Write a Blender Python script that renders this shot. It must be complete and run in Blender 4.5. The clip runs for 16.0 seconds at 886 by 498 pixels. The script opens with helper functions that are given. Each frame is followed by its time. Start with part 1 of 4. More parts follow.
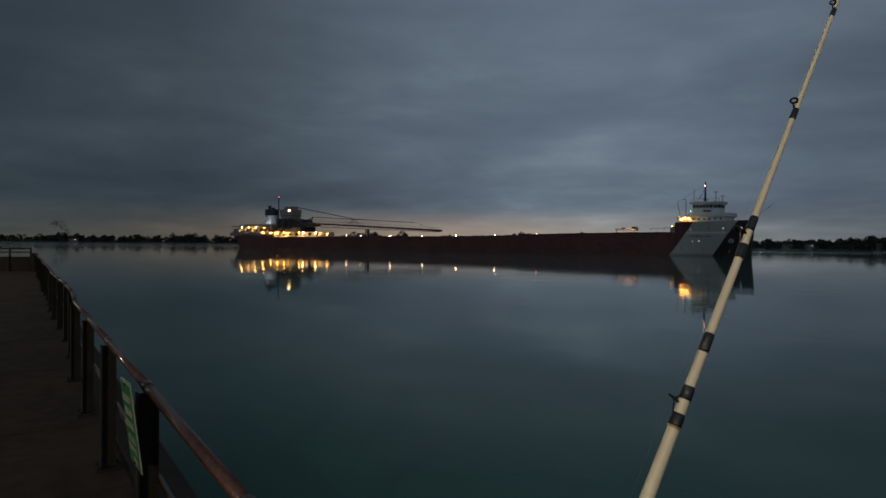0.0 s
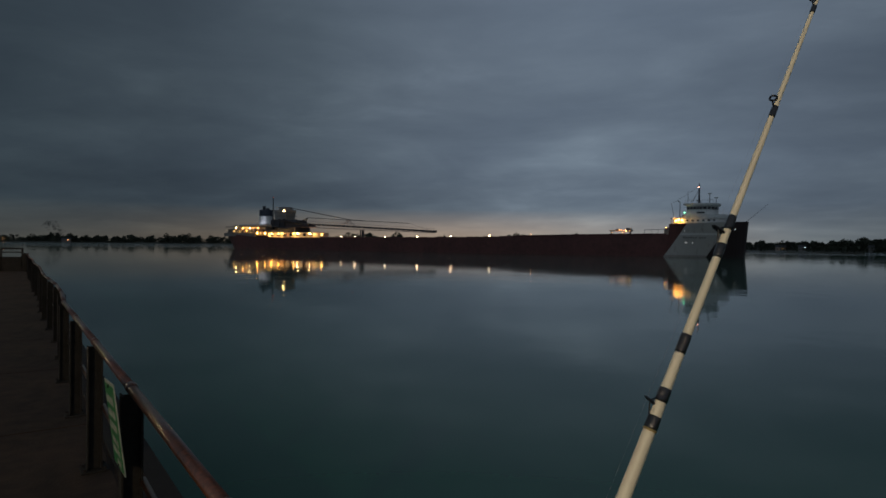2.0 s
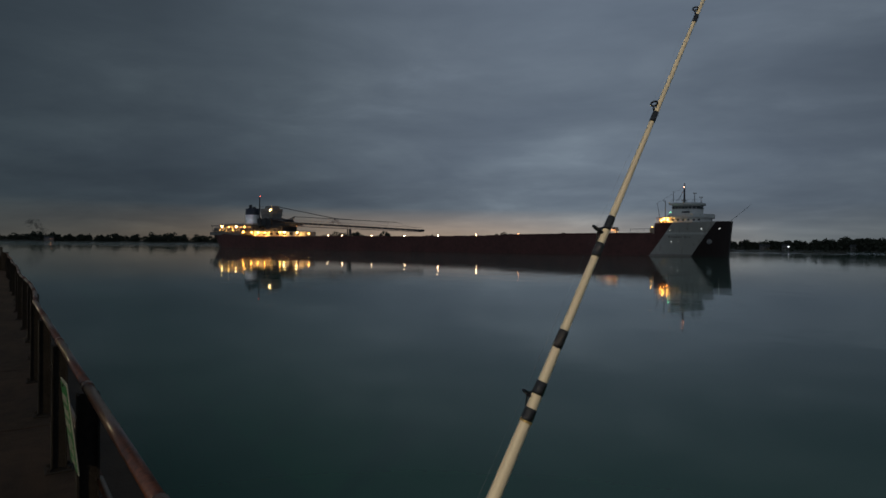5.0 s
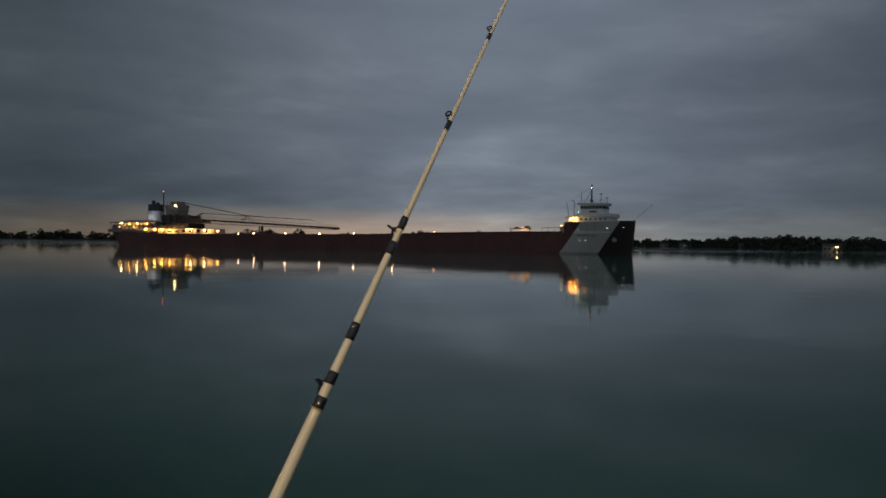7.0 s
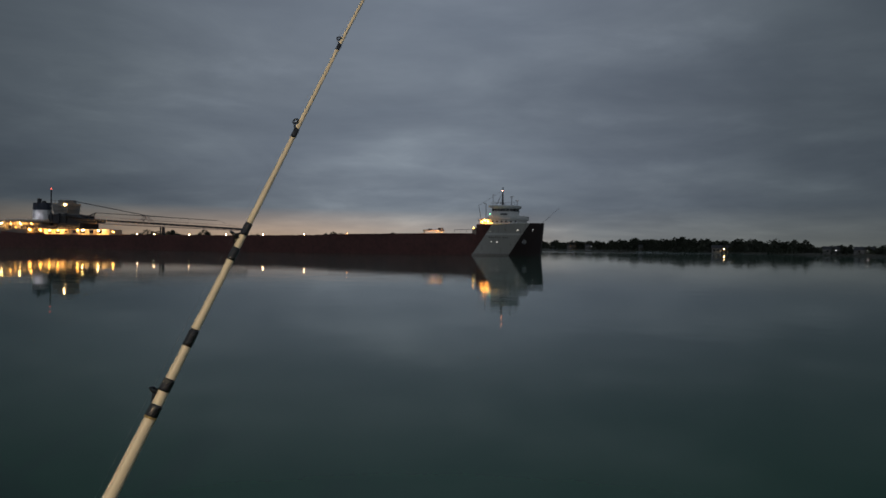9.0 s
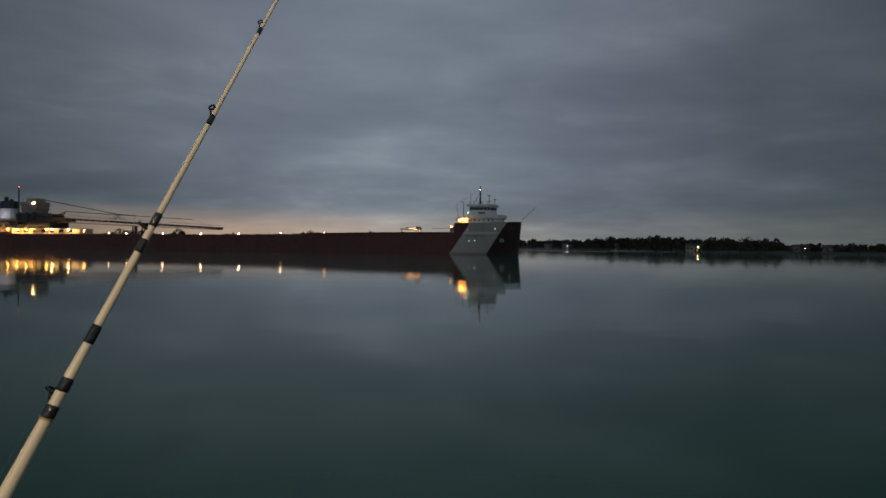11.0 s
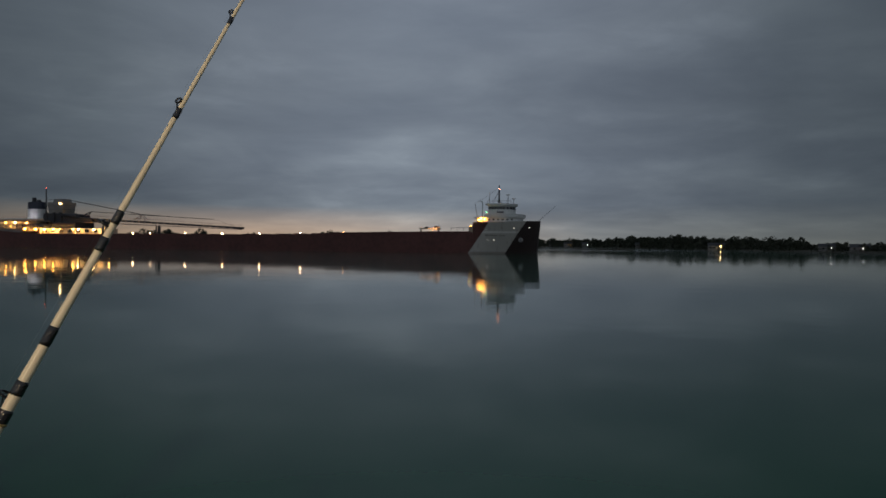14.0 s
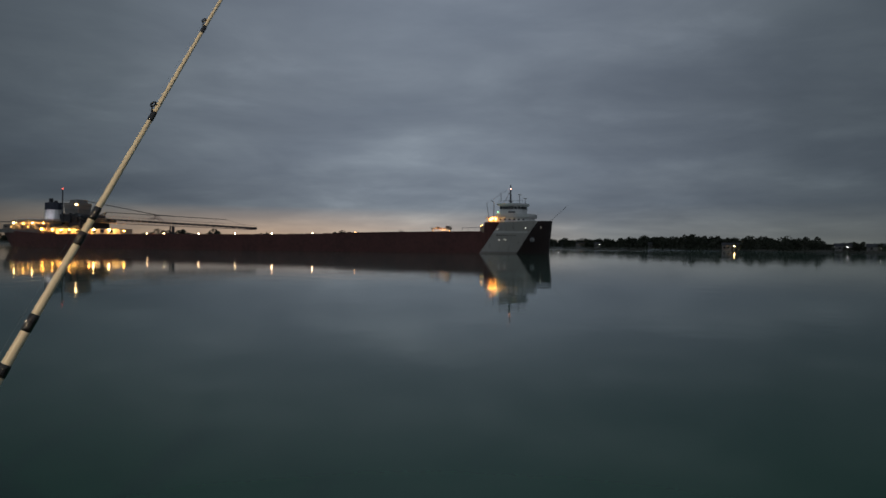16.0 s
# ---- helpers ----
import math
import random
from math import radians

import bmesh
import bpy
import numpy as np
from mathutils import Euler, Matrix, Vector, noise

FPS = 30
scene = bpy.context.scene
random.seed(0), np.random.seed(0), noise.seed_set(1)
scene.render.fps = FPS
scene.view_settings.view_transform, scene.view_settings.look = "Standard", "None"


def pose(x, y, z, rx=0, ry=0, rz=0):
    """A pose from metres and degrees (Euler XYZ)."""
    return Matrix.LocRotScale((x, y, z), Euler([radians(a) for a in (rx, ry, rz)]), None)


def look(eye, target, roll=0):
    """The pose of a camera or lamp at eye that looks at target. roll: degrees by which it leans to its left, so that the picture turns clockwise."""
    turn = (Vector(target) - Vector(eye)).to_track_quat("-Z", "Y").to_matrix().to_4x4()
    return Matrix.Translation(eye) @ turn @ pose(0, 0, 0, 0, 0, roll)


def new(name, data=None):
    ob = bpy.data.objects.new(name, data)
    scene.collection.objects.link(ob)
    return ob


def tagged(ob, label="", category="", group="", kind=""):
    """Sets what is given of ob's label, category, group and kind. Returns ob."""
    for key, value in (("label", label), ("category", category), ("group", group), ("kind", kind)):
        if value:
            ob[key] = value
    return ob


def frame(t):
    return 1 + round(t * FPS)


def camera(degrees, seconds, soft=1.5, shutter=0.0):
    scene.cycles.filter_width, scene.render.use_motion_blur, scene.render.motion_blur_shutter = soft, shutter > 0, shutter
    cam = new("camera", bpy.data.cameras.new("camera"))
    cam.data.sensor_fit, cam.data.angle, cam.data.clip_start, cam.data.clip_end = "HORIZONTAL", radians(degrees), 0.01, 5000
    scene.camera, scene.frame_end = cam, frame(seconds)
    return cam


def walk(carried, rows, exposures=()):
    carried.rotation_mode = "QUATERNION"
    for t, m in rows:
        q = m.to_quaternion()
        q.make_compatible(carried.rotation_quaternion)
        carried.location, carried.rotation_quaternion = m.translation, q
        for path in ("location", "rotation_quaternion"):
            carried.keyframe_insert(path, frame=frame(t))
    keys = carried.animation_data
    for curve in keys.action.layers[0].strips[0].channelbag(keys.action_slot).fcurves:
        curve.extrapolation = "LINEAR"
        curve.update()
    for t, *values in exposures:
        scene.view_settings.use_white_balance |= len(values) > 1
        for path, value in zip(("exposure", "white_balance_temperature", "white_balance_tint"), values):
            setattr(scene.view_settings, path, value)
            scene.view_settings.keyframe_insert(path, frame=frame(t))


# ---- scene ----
cam = camera(72.46, 16.0, soft=1.65, shutter=0.3)
# seconds, eye x y z, bearing clockwise from +y, pitch, lean to the left
ROWS = [
    (0, -0.2755, 0.0180, 1.6978, -8.947, -0.452, 0.528),
    (0.5, -0.2649, 0.0153, 1.6992, -8.786, -0.407, 0.544),
    (1, -0.2553, 0.0260, 1.6978, -8.742, -0.394, 0.572),
    (1.5, -0.2510, 0.0402, 1.6961, -8.409, -0.395, 0.593),
    (2, -0.2444, 0.0431, 1.6949, -8.456, -0.358, 0.642),
    (2.5, -0.2364, 0.0506, 1.6938, -8.503, -0.338, 0.678),
    (3, -0.2378, 0.0561, 1.6926, -8.216, -0.328, 0.701),
    (5.5, -0.0226, 0.0197, 1.6978, -6.533, -0.482, 0.629),
    (6, 0.0287, 0.0078, 1.6971, -4.359, -0.508, 0.653),
    (6.5, 0.0721, -0.0055, 1.6978, -1.872, -0.535, 0.690),
    (7, 0.1255, -0.0242, 1.7002, 0.588, -0.519, 0.731),
    (7.5, 0.1856, -0.0581, 1.7095, 3.392, -0.446, 0.769),
    (8, 0.2045, -0.0725, 1.7070, 5.992, -0.353, 0.777),
    (8.5, 0.2099, -0.0747, 1.7124, 7.525, -0.302, 0.729),
    (9, 0.2498, -0.0698, 1.7095, 8.719, -0.258, 0.726),
    (9.5, 0.2879, -0.0704, 1.6965, 9.903, -0.248, 0.733),
    (12, 0.3753, -0.0240, 1.6978, 10.854, -0.373, 0.612),
    (12.5, 0.3855, -0.0144, 1.6977, 10.503, -0.389, 0.605),
    (13, 0.4032, -0.0137, 1.6961, 10.099, -0.415, 0.604),
    (13.5, 0.4208, -0.0122, 1.6965, 9.597, -0.419, 0.593),
    (14, 0.4380, -0.0087, 1.6963, 8.998, -0.424, 0.576),
    (14.5, 0.4496, 0.0003, 1.6965, 8.398, -0.429, 0.561),
    (15, 0.4643, 0.0036, 1.6975, 7.933, -0.428, 0.554),
    (15.5, 0.5010, -0.0249, 1.6929, 7.394, -0.437, 0.551),
    (16, 0.5278, -0.0864, 1.6865, 7.889, -0.435, 0.548),
]
walk(cam, [(t, pose(x, y, z, 90 + p, 0, -b) @ pose(0, 0, 0, 0, 0, r)) for t, x, y, z, b, p, r in ROWS],
     [(0.0, -0.10, 5950, 6), (3.0, -0.08, 5950, 6), (5.5, -0.03, 6200, 8), (7.0, 0.13, 6400, 10), (9.0, 0.23, 6500, 10), (12.0, 0.28, 6500, 10), (16.0, 0.32, 6500, 10)])

WATER = -0.94          # river level below the pier deck (deck is z = 0)

# ---------------------------------------------------------------- sky and light
world = bpy.data.worlds.new("dusk_sky")
scene.world = world
world.use_nodes = True
wn, wl = world.node_tree.nodes, world.node_tree.links
wn.clear()


def wmath(op, a, b=None, clamp=False):
    n = wn.new("ShaderNodeMath")
    n.operation, n.use_clamp = op, clamp
    for i, v in enumerate((a, b)):
        if v is None:
            continue
        if isinstance(v, (int, float)):
            n.inputs[i].default_value = v
        else:
            wl.new(v, n.inputs[i])
    return n.outputs[0]


def wramp(fac, stops):
    n = wn.new("ShaderNodeValToRGB")
    r = n.color_ramp
    while len(r.elements) < len(stops):
        r.elements.new(0.5)
    for e, (p, c) in zip(r.elements, stops):
        e.position, e.color = p, (*c, 1)
    wl.new(fac, n.inputs[0])
    return n.outputs[0]


def wmix(kind, fac, a, b):
    n = wn.new("ShaderNodeMixRGB")
    n.blend_type = kind
    for i, v in enumerate((fac, a, b)):
        if isinstance(v, (int, float)):
            n.inputs[i].default_value = v
        elif isinstance(v, tuple):
            n.inputs[i].default_value = (*v, 1)
        else:
            wl.new(v, n.inputs[i])
    return n.outputs[0]


coord = wn.new("ShaderNodeTexCoord").outputs["Generated"]
sep = wn.new("ShaderNodeSeparateXYZ")
wl.new(coord, sep.inputs[0])
SX, SY, SZ = sep.outputs
up = wmath("MAXIMUM", SZ, 0.0)
flat = wmath("SQRT", wmath("ADD", wmath("ADD", wmath("MULTIPLY", SX, SX), wmath("MULTIPLY", SY, SY)), 1e-4))
# overcast dusk: faint afterglow under the cloud deck, dark bank above it, paler overhead
base_sky = wramp(up, [(0.0, (0.120, 0.126, 0.126)), (0.03, (0.100, 0.110, 0.120)), (0.065, (0.069, 0.083, 0.103)),
                      (0.13, (0.077, 0.093, 0.117)), (0.24, (0.079, 0.095, 0.119)), (0.40, (0.080, 0.096, 0.122)), (1.0, (0.060, 0.072, 0.092))])
# where the sun has set: bearing -16 degrees
toward = wmath("DIVIDE", wmath("ADD", wmath("MULTIPLY", SX, -0.276), wmath("MULTIPLY", SY, 0.961)), flat)
near_glow = wramp(toward, [(0.78, (0, 0, 0)), (0.93, (0.42, 0.42, 0.42)), (1.0, (1, 1, 1))])
low = wramp(up, [(0.0, (1, 1, 1)), (0.020, (0.60, 0.60, 0.60)), (0.058, (0.0, 0.0, 0.0))])
glow_amount = wmath("MULTIPLY", near_glow, low)
sky = wmix("MIX", glow_amount, base_sky, (0.305, 0.207, 0.138))
# cloud deck, seen in perspective
scale = wmath("DIVIDE", 1.0, wmath("ADD", up, 0.14))
comb = wn.new("ShaderNodeCombineXYZ")
wl.new(wmath("MULTIPLY", SX, scale), comb.inputs[0])
wl.new(wmath("MULTIPLY", SY, scale), comb.inputs[1])
mapping = wn.new("ShaderNodeMapping")
mapping.inputs["Rotation"].default_value = (0, 0, radians(14))
mapping.inputs["Scale"].default_value = (0.75, 0.95, 1.0)
wl.new(comb.outputs[0], mapping.inputs[0])


def cloud_noise(scale_value, detail, rough, shift):
    m = wn.new("ShaderNodeMapping")
    m.inputs["Location"].default_value = (shift, shift * 0.7, 0)
    wl.new(mapping.outputs[0], m.inputs[0])
    n = wn.new("ShaderNodeTexNoise")
    n.inputs["Scale"].default_value, n.inputs["Detail"].default_value, n.inputs["Roughness"].default_value = scale_value, detail, rough
    wl.new(m.outputs[0], n.inputs["Vector"])
    return n.outputs["Fac"]


broad = wramp(cloud_noise(0.50, 3, 0.5, 12.4), [(0.33, (0.80, 0.81, 0.83)), (0.5, (1, 1, 1)), (0.68, (1.18, 1.17, 1.15))])
fine = wramp(cloud_noise(1.3, 5.5, 0.53, 7.7), [(0.32, (0.88, 0.89, 0.91)), (0.52, (1, 1, 1)), (0.70, (1.19, 1.18, 1.15))])
# ragged wisps on the underside of the deck, less drawn out by perspective
wisp_scale = wmath("DIVIDE", 1.0, wmath("ADD", up, 0.26))
wisp_at = wn.new("ShaderNodeCombineXYZ")
wl.new(wmath("MULTIPLY", SX, wisp_scale), wisp_at.inputs[0])
wl.new(wmath("MULTIPLY", SY, wisp_scale), wisp_at.inputs[1])
wl.new(wmath("MULTIPLY", SZ, 6.0), wisp_at.inputs[2])
wisp_noise = wn.new("ShaderNodeTexNoise")
wisp_noise.inputs["Scale"].default_value, wisp_noise.inputs["Detail"].default_value = 1.7, 7
wisp_noise.inputs["Roughness"].default_value, wisp_noise.inputs["Distortion"].default_value = 0.58, 0.35
wl.new(wisp_at.outputs[0], wisp_noise.inputs["Vector"])
wisps = wramp(wisp_noise.outputs["Fac"], [(0.34, (0.90, 0.905, 0.915)), (0.50, (1, 1, 1)), (0.60, (1.08, 1.075, 1.065)), (0.72, (1.26, 1.245, 1.22))])
sky = wmix("MULTIPLY", 1.0, sky, wisps)
sky = wmix("MULTIPLY", 1.0, sky, broad)
sky = wmix("MULTIPLY", 1.0, sky, fine)
# afterglow on the cloud deck round bearing 8; side fall-off includes painted lens vignetting
facing = wmath("DIVIDE", wmath("ADD", wmath("MULTIPLY", SX, 0.148), wmath("MULTIPLY", SY, 0.989)), flat)
bell = wramp(wmath("MULTIPLY", wmath("ADD", facing, 1.0), 0.5), [(0.0, (2.35, 2.24, 2.08)), (0.30, (1.75, 1.67, 1.57)), (0.58, (0.55, 0.54, 0.52)), (0.80, (0.47, 0.51, 0.49)), (0.875, (0.585, 0.615, 0.595)), (0.935, (0.89, 0.915, 0.885)), (0.983, (1.54, 1.52, 1.48)), (1.0, (1.90, 1.87, 1.81))])
sky = wmix("MULTIPLY", 1.0, sky, bell)
background = wn.new("ShaderNodeBackground")
background.inputs["Strength"].default_value = 1.0
wl.new(sky, background.inputs["Color"])
wl.new(background.outputs[0], wn.new("ShaderNodeOutputWorld").inputs["Surface"])


def lamp(name, kind, m, energy, colour, size=0.2):
    data = bpy.data.lights.new(name, kind)
    data.energy, data.color = energy, colour
    if kind == "AREA":
        data.size = size
    else:
        data.shadow_soft_size = size
    ob = new(name, data)
    ob.matrix_world = m
    return ob


# street lamp on the bank behind the pier
lamp("street_light", "POINT", pose(-3.5, -8.5, 4.6), 1350, (1.0, 0.74, 0.43), 0.25)
# street lamp further along the pier, beyond the picture's edge
lamp("street_light", "POINT", pose(-30.0, 18.0, 3.6), 1400, (1.0, 0.74, 0.46), 0.5)


# ---------------------------------------------------------------- materials
def material(name, colour, rough=0.6, metal=0.0, vary=0.15, scale=3.0, bump=0.0, bump_scale=30.0, emit=0.0, stain=None, spec=0.5, coat=0.0):
    """Painted, worn or weathered surface: two scales of noise in colour and roughness, a fine bump, optional stain colour."""
    m = bpy.data.materials.new(name)
    m.use_nodes = True
    n, l = m.node_tree.nodes, m.node_tree.links
    b = n["Principled BSDF"]
    b.inputs["Roughness"].default_value, b.inputs["Metallic"].default_value = rough, metal
    b.inputs["Specular IOR Level"].default_value = spec
    b.inputs["Coat Weight"].default_value = coat
    tc = n.new("ShaderNodeTexCoord")
    big, small = n.new("ShaderNodeTexNoise"), n.new("ShaderNodeTexNoise")
    for t, s, d in ((big, scale, 4), (small, scale * 9, 5)):
        t.inputs["Scale"].default_value, t.inputs["Detail"].default_value = s, d
        l.new(tc.outputs["Object"], t.inputs["Vector"])
    mix = n.new("ShaderNodeMath")
    mix.operation = "ADD"
    l.new(big.outputs["Fac"], mix.inputs[0])
    l.new(small.outputs["Fac"], mix.inputs[1])
    ramp = n.new("ShaderNodeValToRGB")
    c = Vector(colour)
    dark = tuple(c * (1 - vary)) if stain is None else stain
    ramp.color_ramp.elements[0].position, ramp.color_ramp.elements[0].color = 0.36, (*dark, 1)
    ramp.color_ramp.elements[1].position, ramp.color_ramp.elements[1].color = 0.60, (*(c * (1 + vary)), 1)
    half = n.new("ShaderNodeMath")
    half.operation = "MULTIPLY"
    half.inputs[1].default_value = 0.5
    l.new(mix.outputs[0], half.inputs[0])
    l.new(half.outputs[0], ramp.inputs[0])
    l.new(ramp.outputs[0], b.inputs["Base Color"])
    if bump:
        t = n.new("ShaderNodeTexNoise")
        t.inputs["Scale"].default_value, t.inputs["Detail"].default_value = bump_scale, 4
        l.new(tc.outputs["Object"], t.inputs["Vector"])
        bn = n.new("ShaderNodeBump")
        bn.inputs["Strength"].default_value, bn.inputs["Distance"].default_value = bump, 0.02
        l.new(t.outputs["Fac"], bn.inputs["Height"])
        l.new(bn.outputs[0], b.inputs["Normal"])
    if emit:
        b.inputs["Emission Color"].default_value, b.inputs["Emission Strength"].default_value = (*colour, 1), emit
    return m


def glow(name, colour, strength):
    m = bpy.data.materials.new(name)
    m.use_nodes = True
    b = m.node_tree.nodes["Principled BSDF"]
    b.inputs["Base Color"].default_value = (*colour, 1)
    b.inputs["Emission Color"].default_value, b.inputs["Emission Strength"].default_value = (*colour, 1), strength
    return m


def water_material():
    m = bpy.data.materials.new("river_water")
    m.use_nodes = True
    n, l = m.node_tree.nodes, m.node_tree.links
    b = n["Principled BSDF"]
    b.inputs["Base Color"].default_value = (0.006, 0.078, 0.043, 1)
    b.inputs["Roughness"].default_value, b.inputs["IOR"].default_value = 0.035, 1.333
    b.inputs["Specular IOR Level"].default_value = 0.38
    tc = n.new("ShaderNodeTexCoord")
    heights = []
    for s, st, d in ((0.35, (1, 1, 1), 2), (2.2, (1, 1, 1), 3), (0.035, (0.4, 1, 1), 3)):
        mp = n.new("ShaderNodeMapping")
        mp.inputs["Scale"].default_value = st
        l.new(tc.outputs["Object"], mp.inputs[0])
        t = n.new("ShaderNodeTexNoise")
        t.inputs["Scale"].default_value, t.inputs["Detail"].default_value = s, d
        l.new(mp.outputs[0], t.inputs["Vector"])
        heights.append(t.outputs["Fac"])
    # calm slicks between lightly ruffled patches
    patch = n.new("ShaderNodeValToRGB")
    patch.color_ramp.elements[0].position, patch.color_ramp.elements[0].color = 0.40, (0.25, 0.25, 0.25, 1)
    patch.color_ramp.elements[1].position, patch.color_ramp.elements[1].color = 0.66, (1, 1, 1, 1)
    l.new(heights[2], patch.inputs[0])
    away = n.new("ShaderNodeVectorMath")
    away.operation = "LENGTH"
    l.new(tc.outputs["Object"], away.inputs[0])
    ruffle = n.new("ShaderNodeMapRange")
    for i, v in enumerate((330.0, 480.0, 1.0, 34.0)):
        ruffle.inputs[i + 1].default_value = v
    l.new(away.outputs["Value"], ruffle.inputs[0])
    height2 = n.new("ShaderNodeMath")
    height2.operation = "MULTIPLY"
    l.new(heights[1], height2.inputs[0])
    l.new(ruffle.outputs[0], height2.inputs[1])
    heights[1] = height2.outputs[0]
    normal = None
    for h, dist in ((heights[0], 0.020), (heights[1], 0.0038)):
        bn = n.new("ShaderNodeBump")
        bn.inputs["Distance"].default_value = dist
        l.new(patch.outputs[0], bn.inputs["Strength"])
        l.new(h, bn.inputs["Height"])
        if normal:
            l.new(normal, bn.inputs["Normal"])
        normal = bn.outputs[0]
    l.new(normal, b.inputs["Normal"])
    # fine cat's-paw ripple over the calm surface
    b2 = n.new("ShaderNodeBsdfPrincipled")
    b2.inputs["Base Color"].default_value = (0.006, 0.078, 0.043, 1)
    b2.inputs["Roughness"].default_value, b2.inputs["IOR"].default_value = 0.24, 1.333
    b2.inputs["Specular IOR Level"].default_value = 0.35
    l.new(normal, b2.inputs["Normal"])
    mix = n.new("ShaderNodeMixShader")
    mix.inputs[0].default_value = 0.05
    l.new(b.outputs[0], mix.inputs[1])
    l.new(b2.outputs[0], mix.inputs[2])
    l.new(mix.outputs[0], n["Material Output"].inputs["Surface"])
    return m


def hull_material():
    """Oxide-red hull paint with a broad pale diagonal band across the bow and a dark stem, rust streaks and plate seams."""
    m = material("hull_paint", (0.105, 0.033, 0.027), 0.55, 0, 0.25, 0.09, 0.15, 1.2)
    n, l = m.node_tree.nodes, m.node_tree.links
    b = n["Principled BSDF"]
    red = b.inputs["Base Color"].links[0].from_socket
    tc = n.new("ShaderNodeTexCoord")
    s = n.new("ShaderNodeSeparateXYZ")
    l.new(tc.outputs["Object"], s.inputs[0])

    def mth(op, a, c):
        k = n.new("ShaderNodeMath")
        k.operation = op
        for i, v in enumerate((a, c)):
            if isinstance(v, (int, float)):
                k.inputs[i].default_value = v
            else:
                l.new(v, k.inputs[i])
        return k.outputs[0]

    def mixc(f, a, c):
        k = n.new("ShaderNodeMixRGB")
        l.new(f, k.inputs[0])
        for i, v in ((1, a), (2, c)):
            if isinstance(v, tuple):
                k.inputs[i].default_value = (*v, 1)
            else:
                l.new(v, k.inputs[i])
        return k.outputs[0]
    slant = mth("SUBTRACT", s.outputs[0], mth("MULTIPLY", s.outputs[2], 0.66))
    band = mth("MULTIPLY", mth("GREATER_THAN", slant, BAND0), mth("LESS_THAN", slant, BAND1))
    stripe = mth("MULTIPLY", mth("GREATER_THAN", s.outputs[2], 6.35), mth("LESS_THAN", s.outputs[2], 6.95))
    rust = n.new("ShaderNodeTexNoise")
    mp = n.new("ShaderNodeMapping")
    mp.inputs["Scale"].default_value = (1.0, 1.0, 0.12)
    l.new(tc.outputs["Object"], mp.inputs[0])
    l.new(mp.outputs[0], rust.inputs["Vector"])
    rust.inputs["Scale"].default_value, rust.inputs["Detail"].default_value = 0.9, 6
    rr = n.new("ShaderNodeValToRGB")
    rr.color_ramp.elements[0].position, rr.color_ramp.elements[1].position = 0.56, 0.72
    l.new(rust.outputs["Fac"], rr.inputs[0])
    grey = mixc(stripe, (0.485, 0.45, 0.405), (0.67, 0.64, 0.60))
    grey = mixc(mth("MULTIPLY", rr.outputs[0], 0.5), grey, (0.20, 0.13, 0.10))
    boot = mth("LESS_THAN", s.outputs[2], 0.55)
    low_grey = mixc(mth("MULTIPLY", boot, 0.45), grey, (0.12, 0.07, 0.06))
    fore = mth("GREATER_THAN", slant, BAND1)
    l.new(mixc(fore, mixc(band, red, low_grey), (0.030, 0.016, 0.015)), b.inputs["Base Color"])
    return m


BAND0, BAND1 = 209.0, 219.7
M_WATER = water_material()
M_HULL = hull_material()
M_WHITE = material("white_ship_paint", (0.66, 0.66, 0.64), 0.5, 0, 0.08, 0.5, 0.1, 6)
M_BUFF = material("buff_ship_paint", (0.50, 0.42, 0.33), 0.55, 0, 0.10, 0.5)
M_DARK = material("dark_machinery_paint", (0.035, 0.036, 0.042), 0.6, 0, 0.3, 0.7)
M_NAVY = material("dark_blue_funnel_paint", (0.025, 0.03, 0.05), 0.5, 0, 0.2, 0.6)
M_DECKRED = material("red_deck_paint", (0.13, 0.05, 0.04), 0.7, 0, 0.3, 0.3)
M_TOWER = material("weathered_grey_paint", (0.19, 0.175, 0.16), 0.6, 0, 0.2, 0.4)
M_PALE = material("pale_grey_tower_paint", (0.32, 0.30, 0.28), 0.6, 0, 0.18, 0.4)
M_STEEL = material("grey_steel", (0.20, 0.20, 0.21), 0.5, 0.3, 0.2, 2.0)
M_BOOM = material("faded_reddish_grey_boom_paint", (0.30, 0.22, 0.20), 0.6, 0, 0.25, 0.6)
M_WINDOW = material("dark_window_glass", (0.015, 0.018, 0.022), 0.08, 0, 0.1, 1.0)
M_AMBER = glow("amber_lamp_glow", (1.0, 0.43, 0.085), 19.0)
M_AMBERWIN = glow("amber_lit_opening", (1.0, 0.58, 0.16), 1.3)
M_WARM = glow("warm_lamp_glow", (1.0, 0.62, 0.24), 30.0)
M_COOL = glow("white_lamp_glow", (1.0, 0.93, 0.85), 15.0)
M_ORANGE = glow("orange_lamp_glow", (1.0, 0.36, 0.12), 8.0)
M_MAST = glow("masthead_lamp_glow", (1.0, 0.36, 0.22), 11.0)
M_DECKLAMP = glow("pinkish_lamp_glow", (1.0, 0.52, 0.25), 28.0)
M_GREEN = glow("green_lamp_glow", (0.22, 1.0, 0.42), 6.0)
M_REDL = glow("red_lamp_glow", (1.0, 0.10, 0.06), 5.0)
M_PORT = glow("porthole_glow", (0.95, 0.90, 0.80), 1.1)
M_CONCRETE = material("worn_concrete", (0.041, 0.026, 0.017), 0.9, 0, 0.25, 0.7, 0.5, 45, stain=(0.020, 0.015, 0.010), spec=0.2)
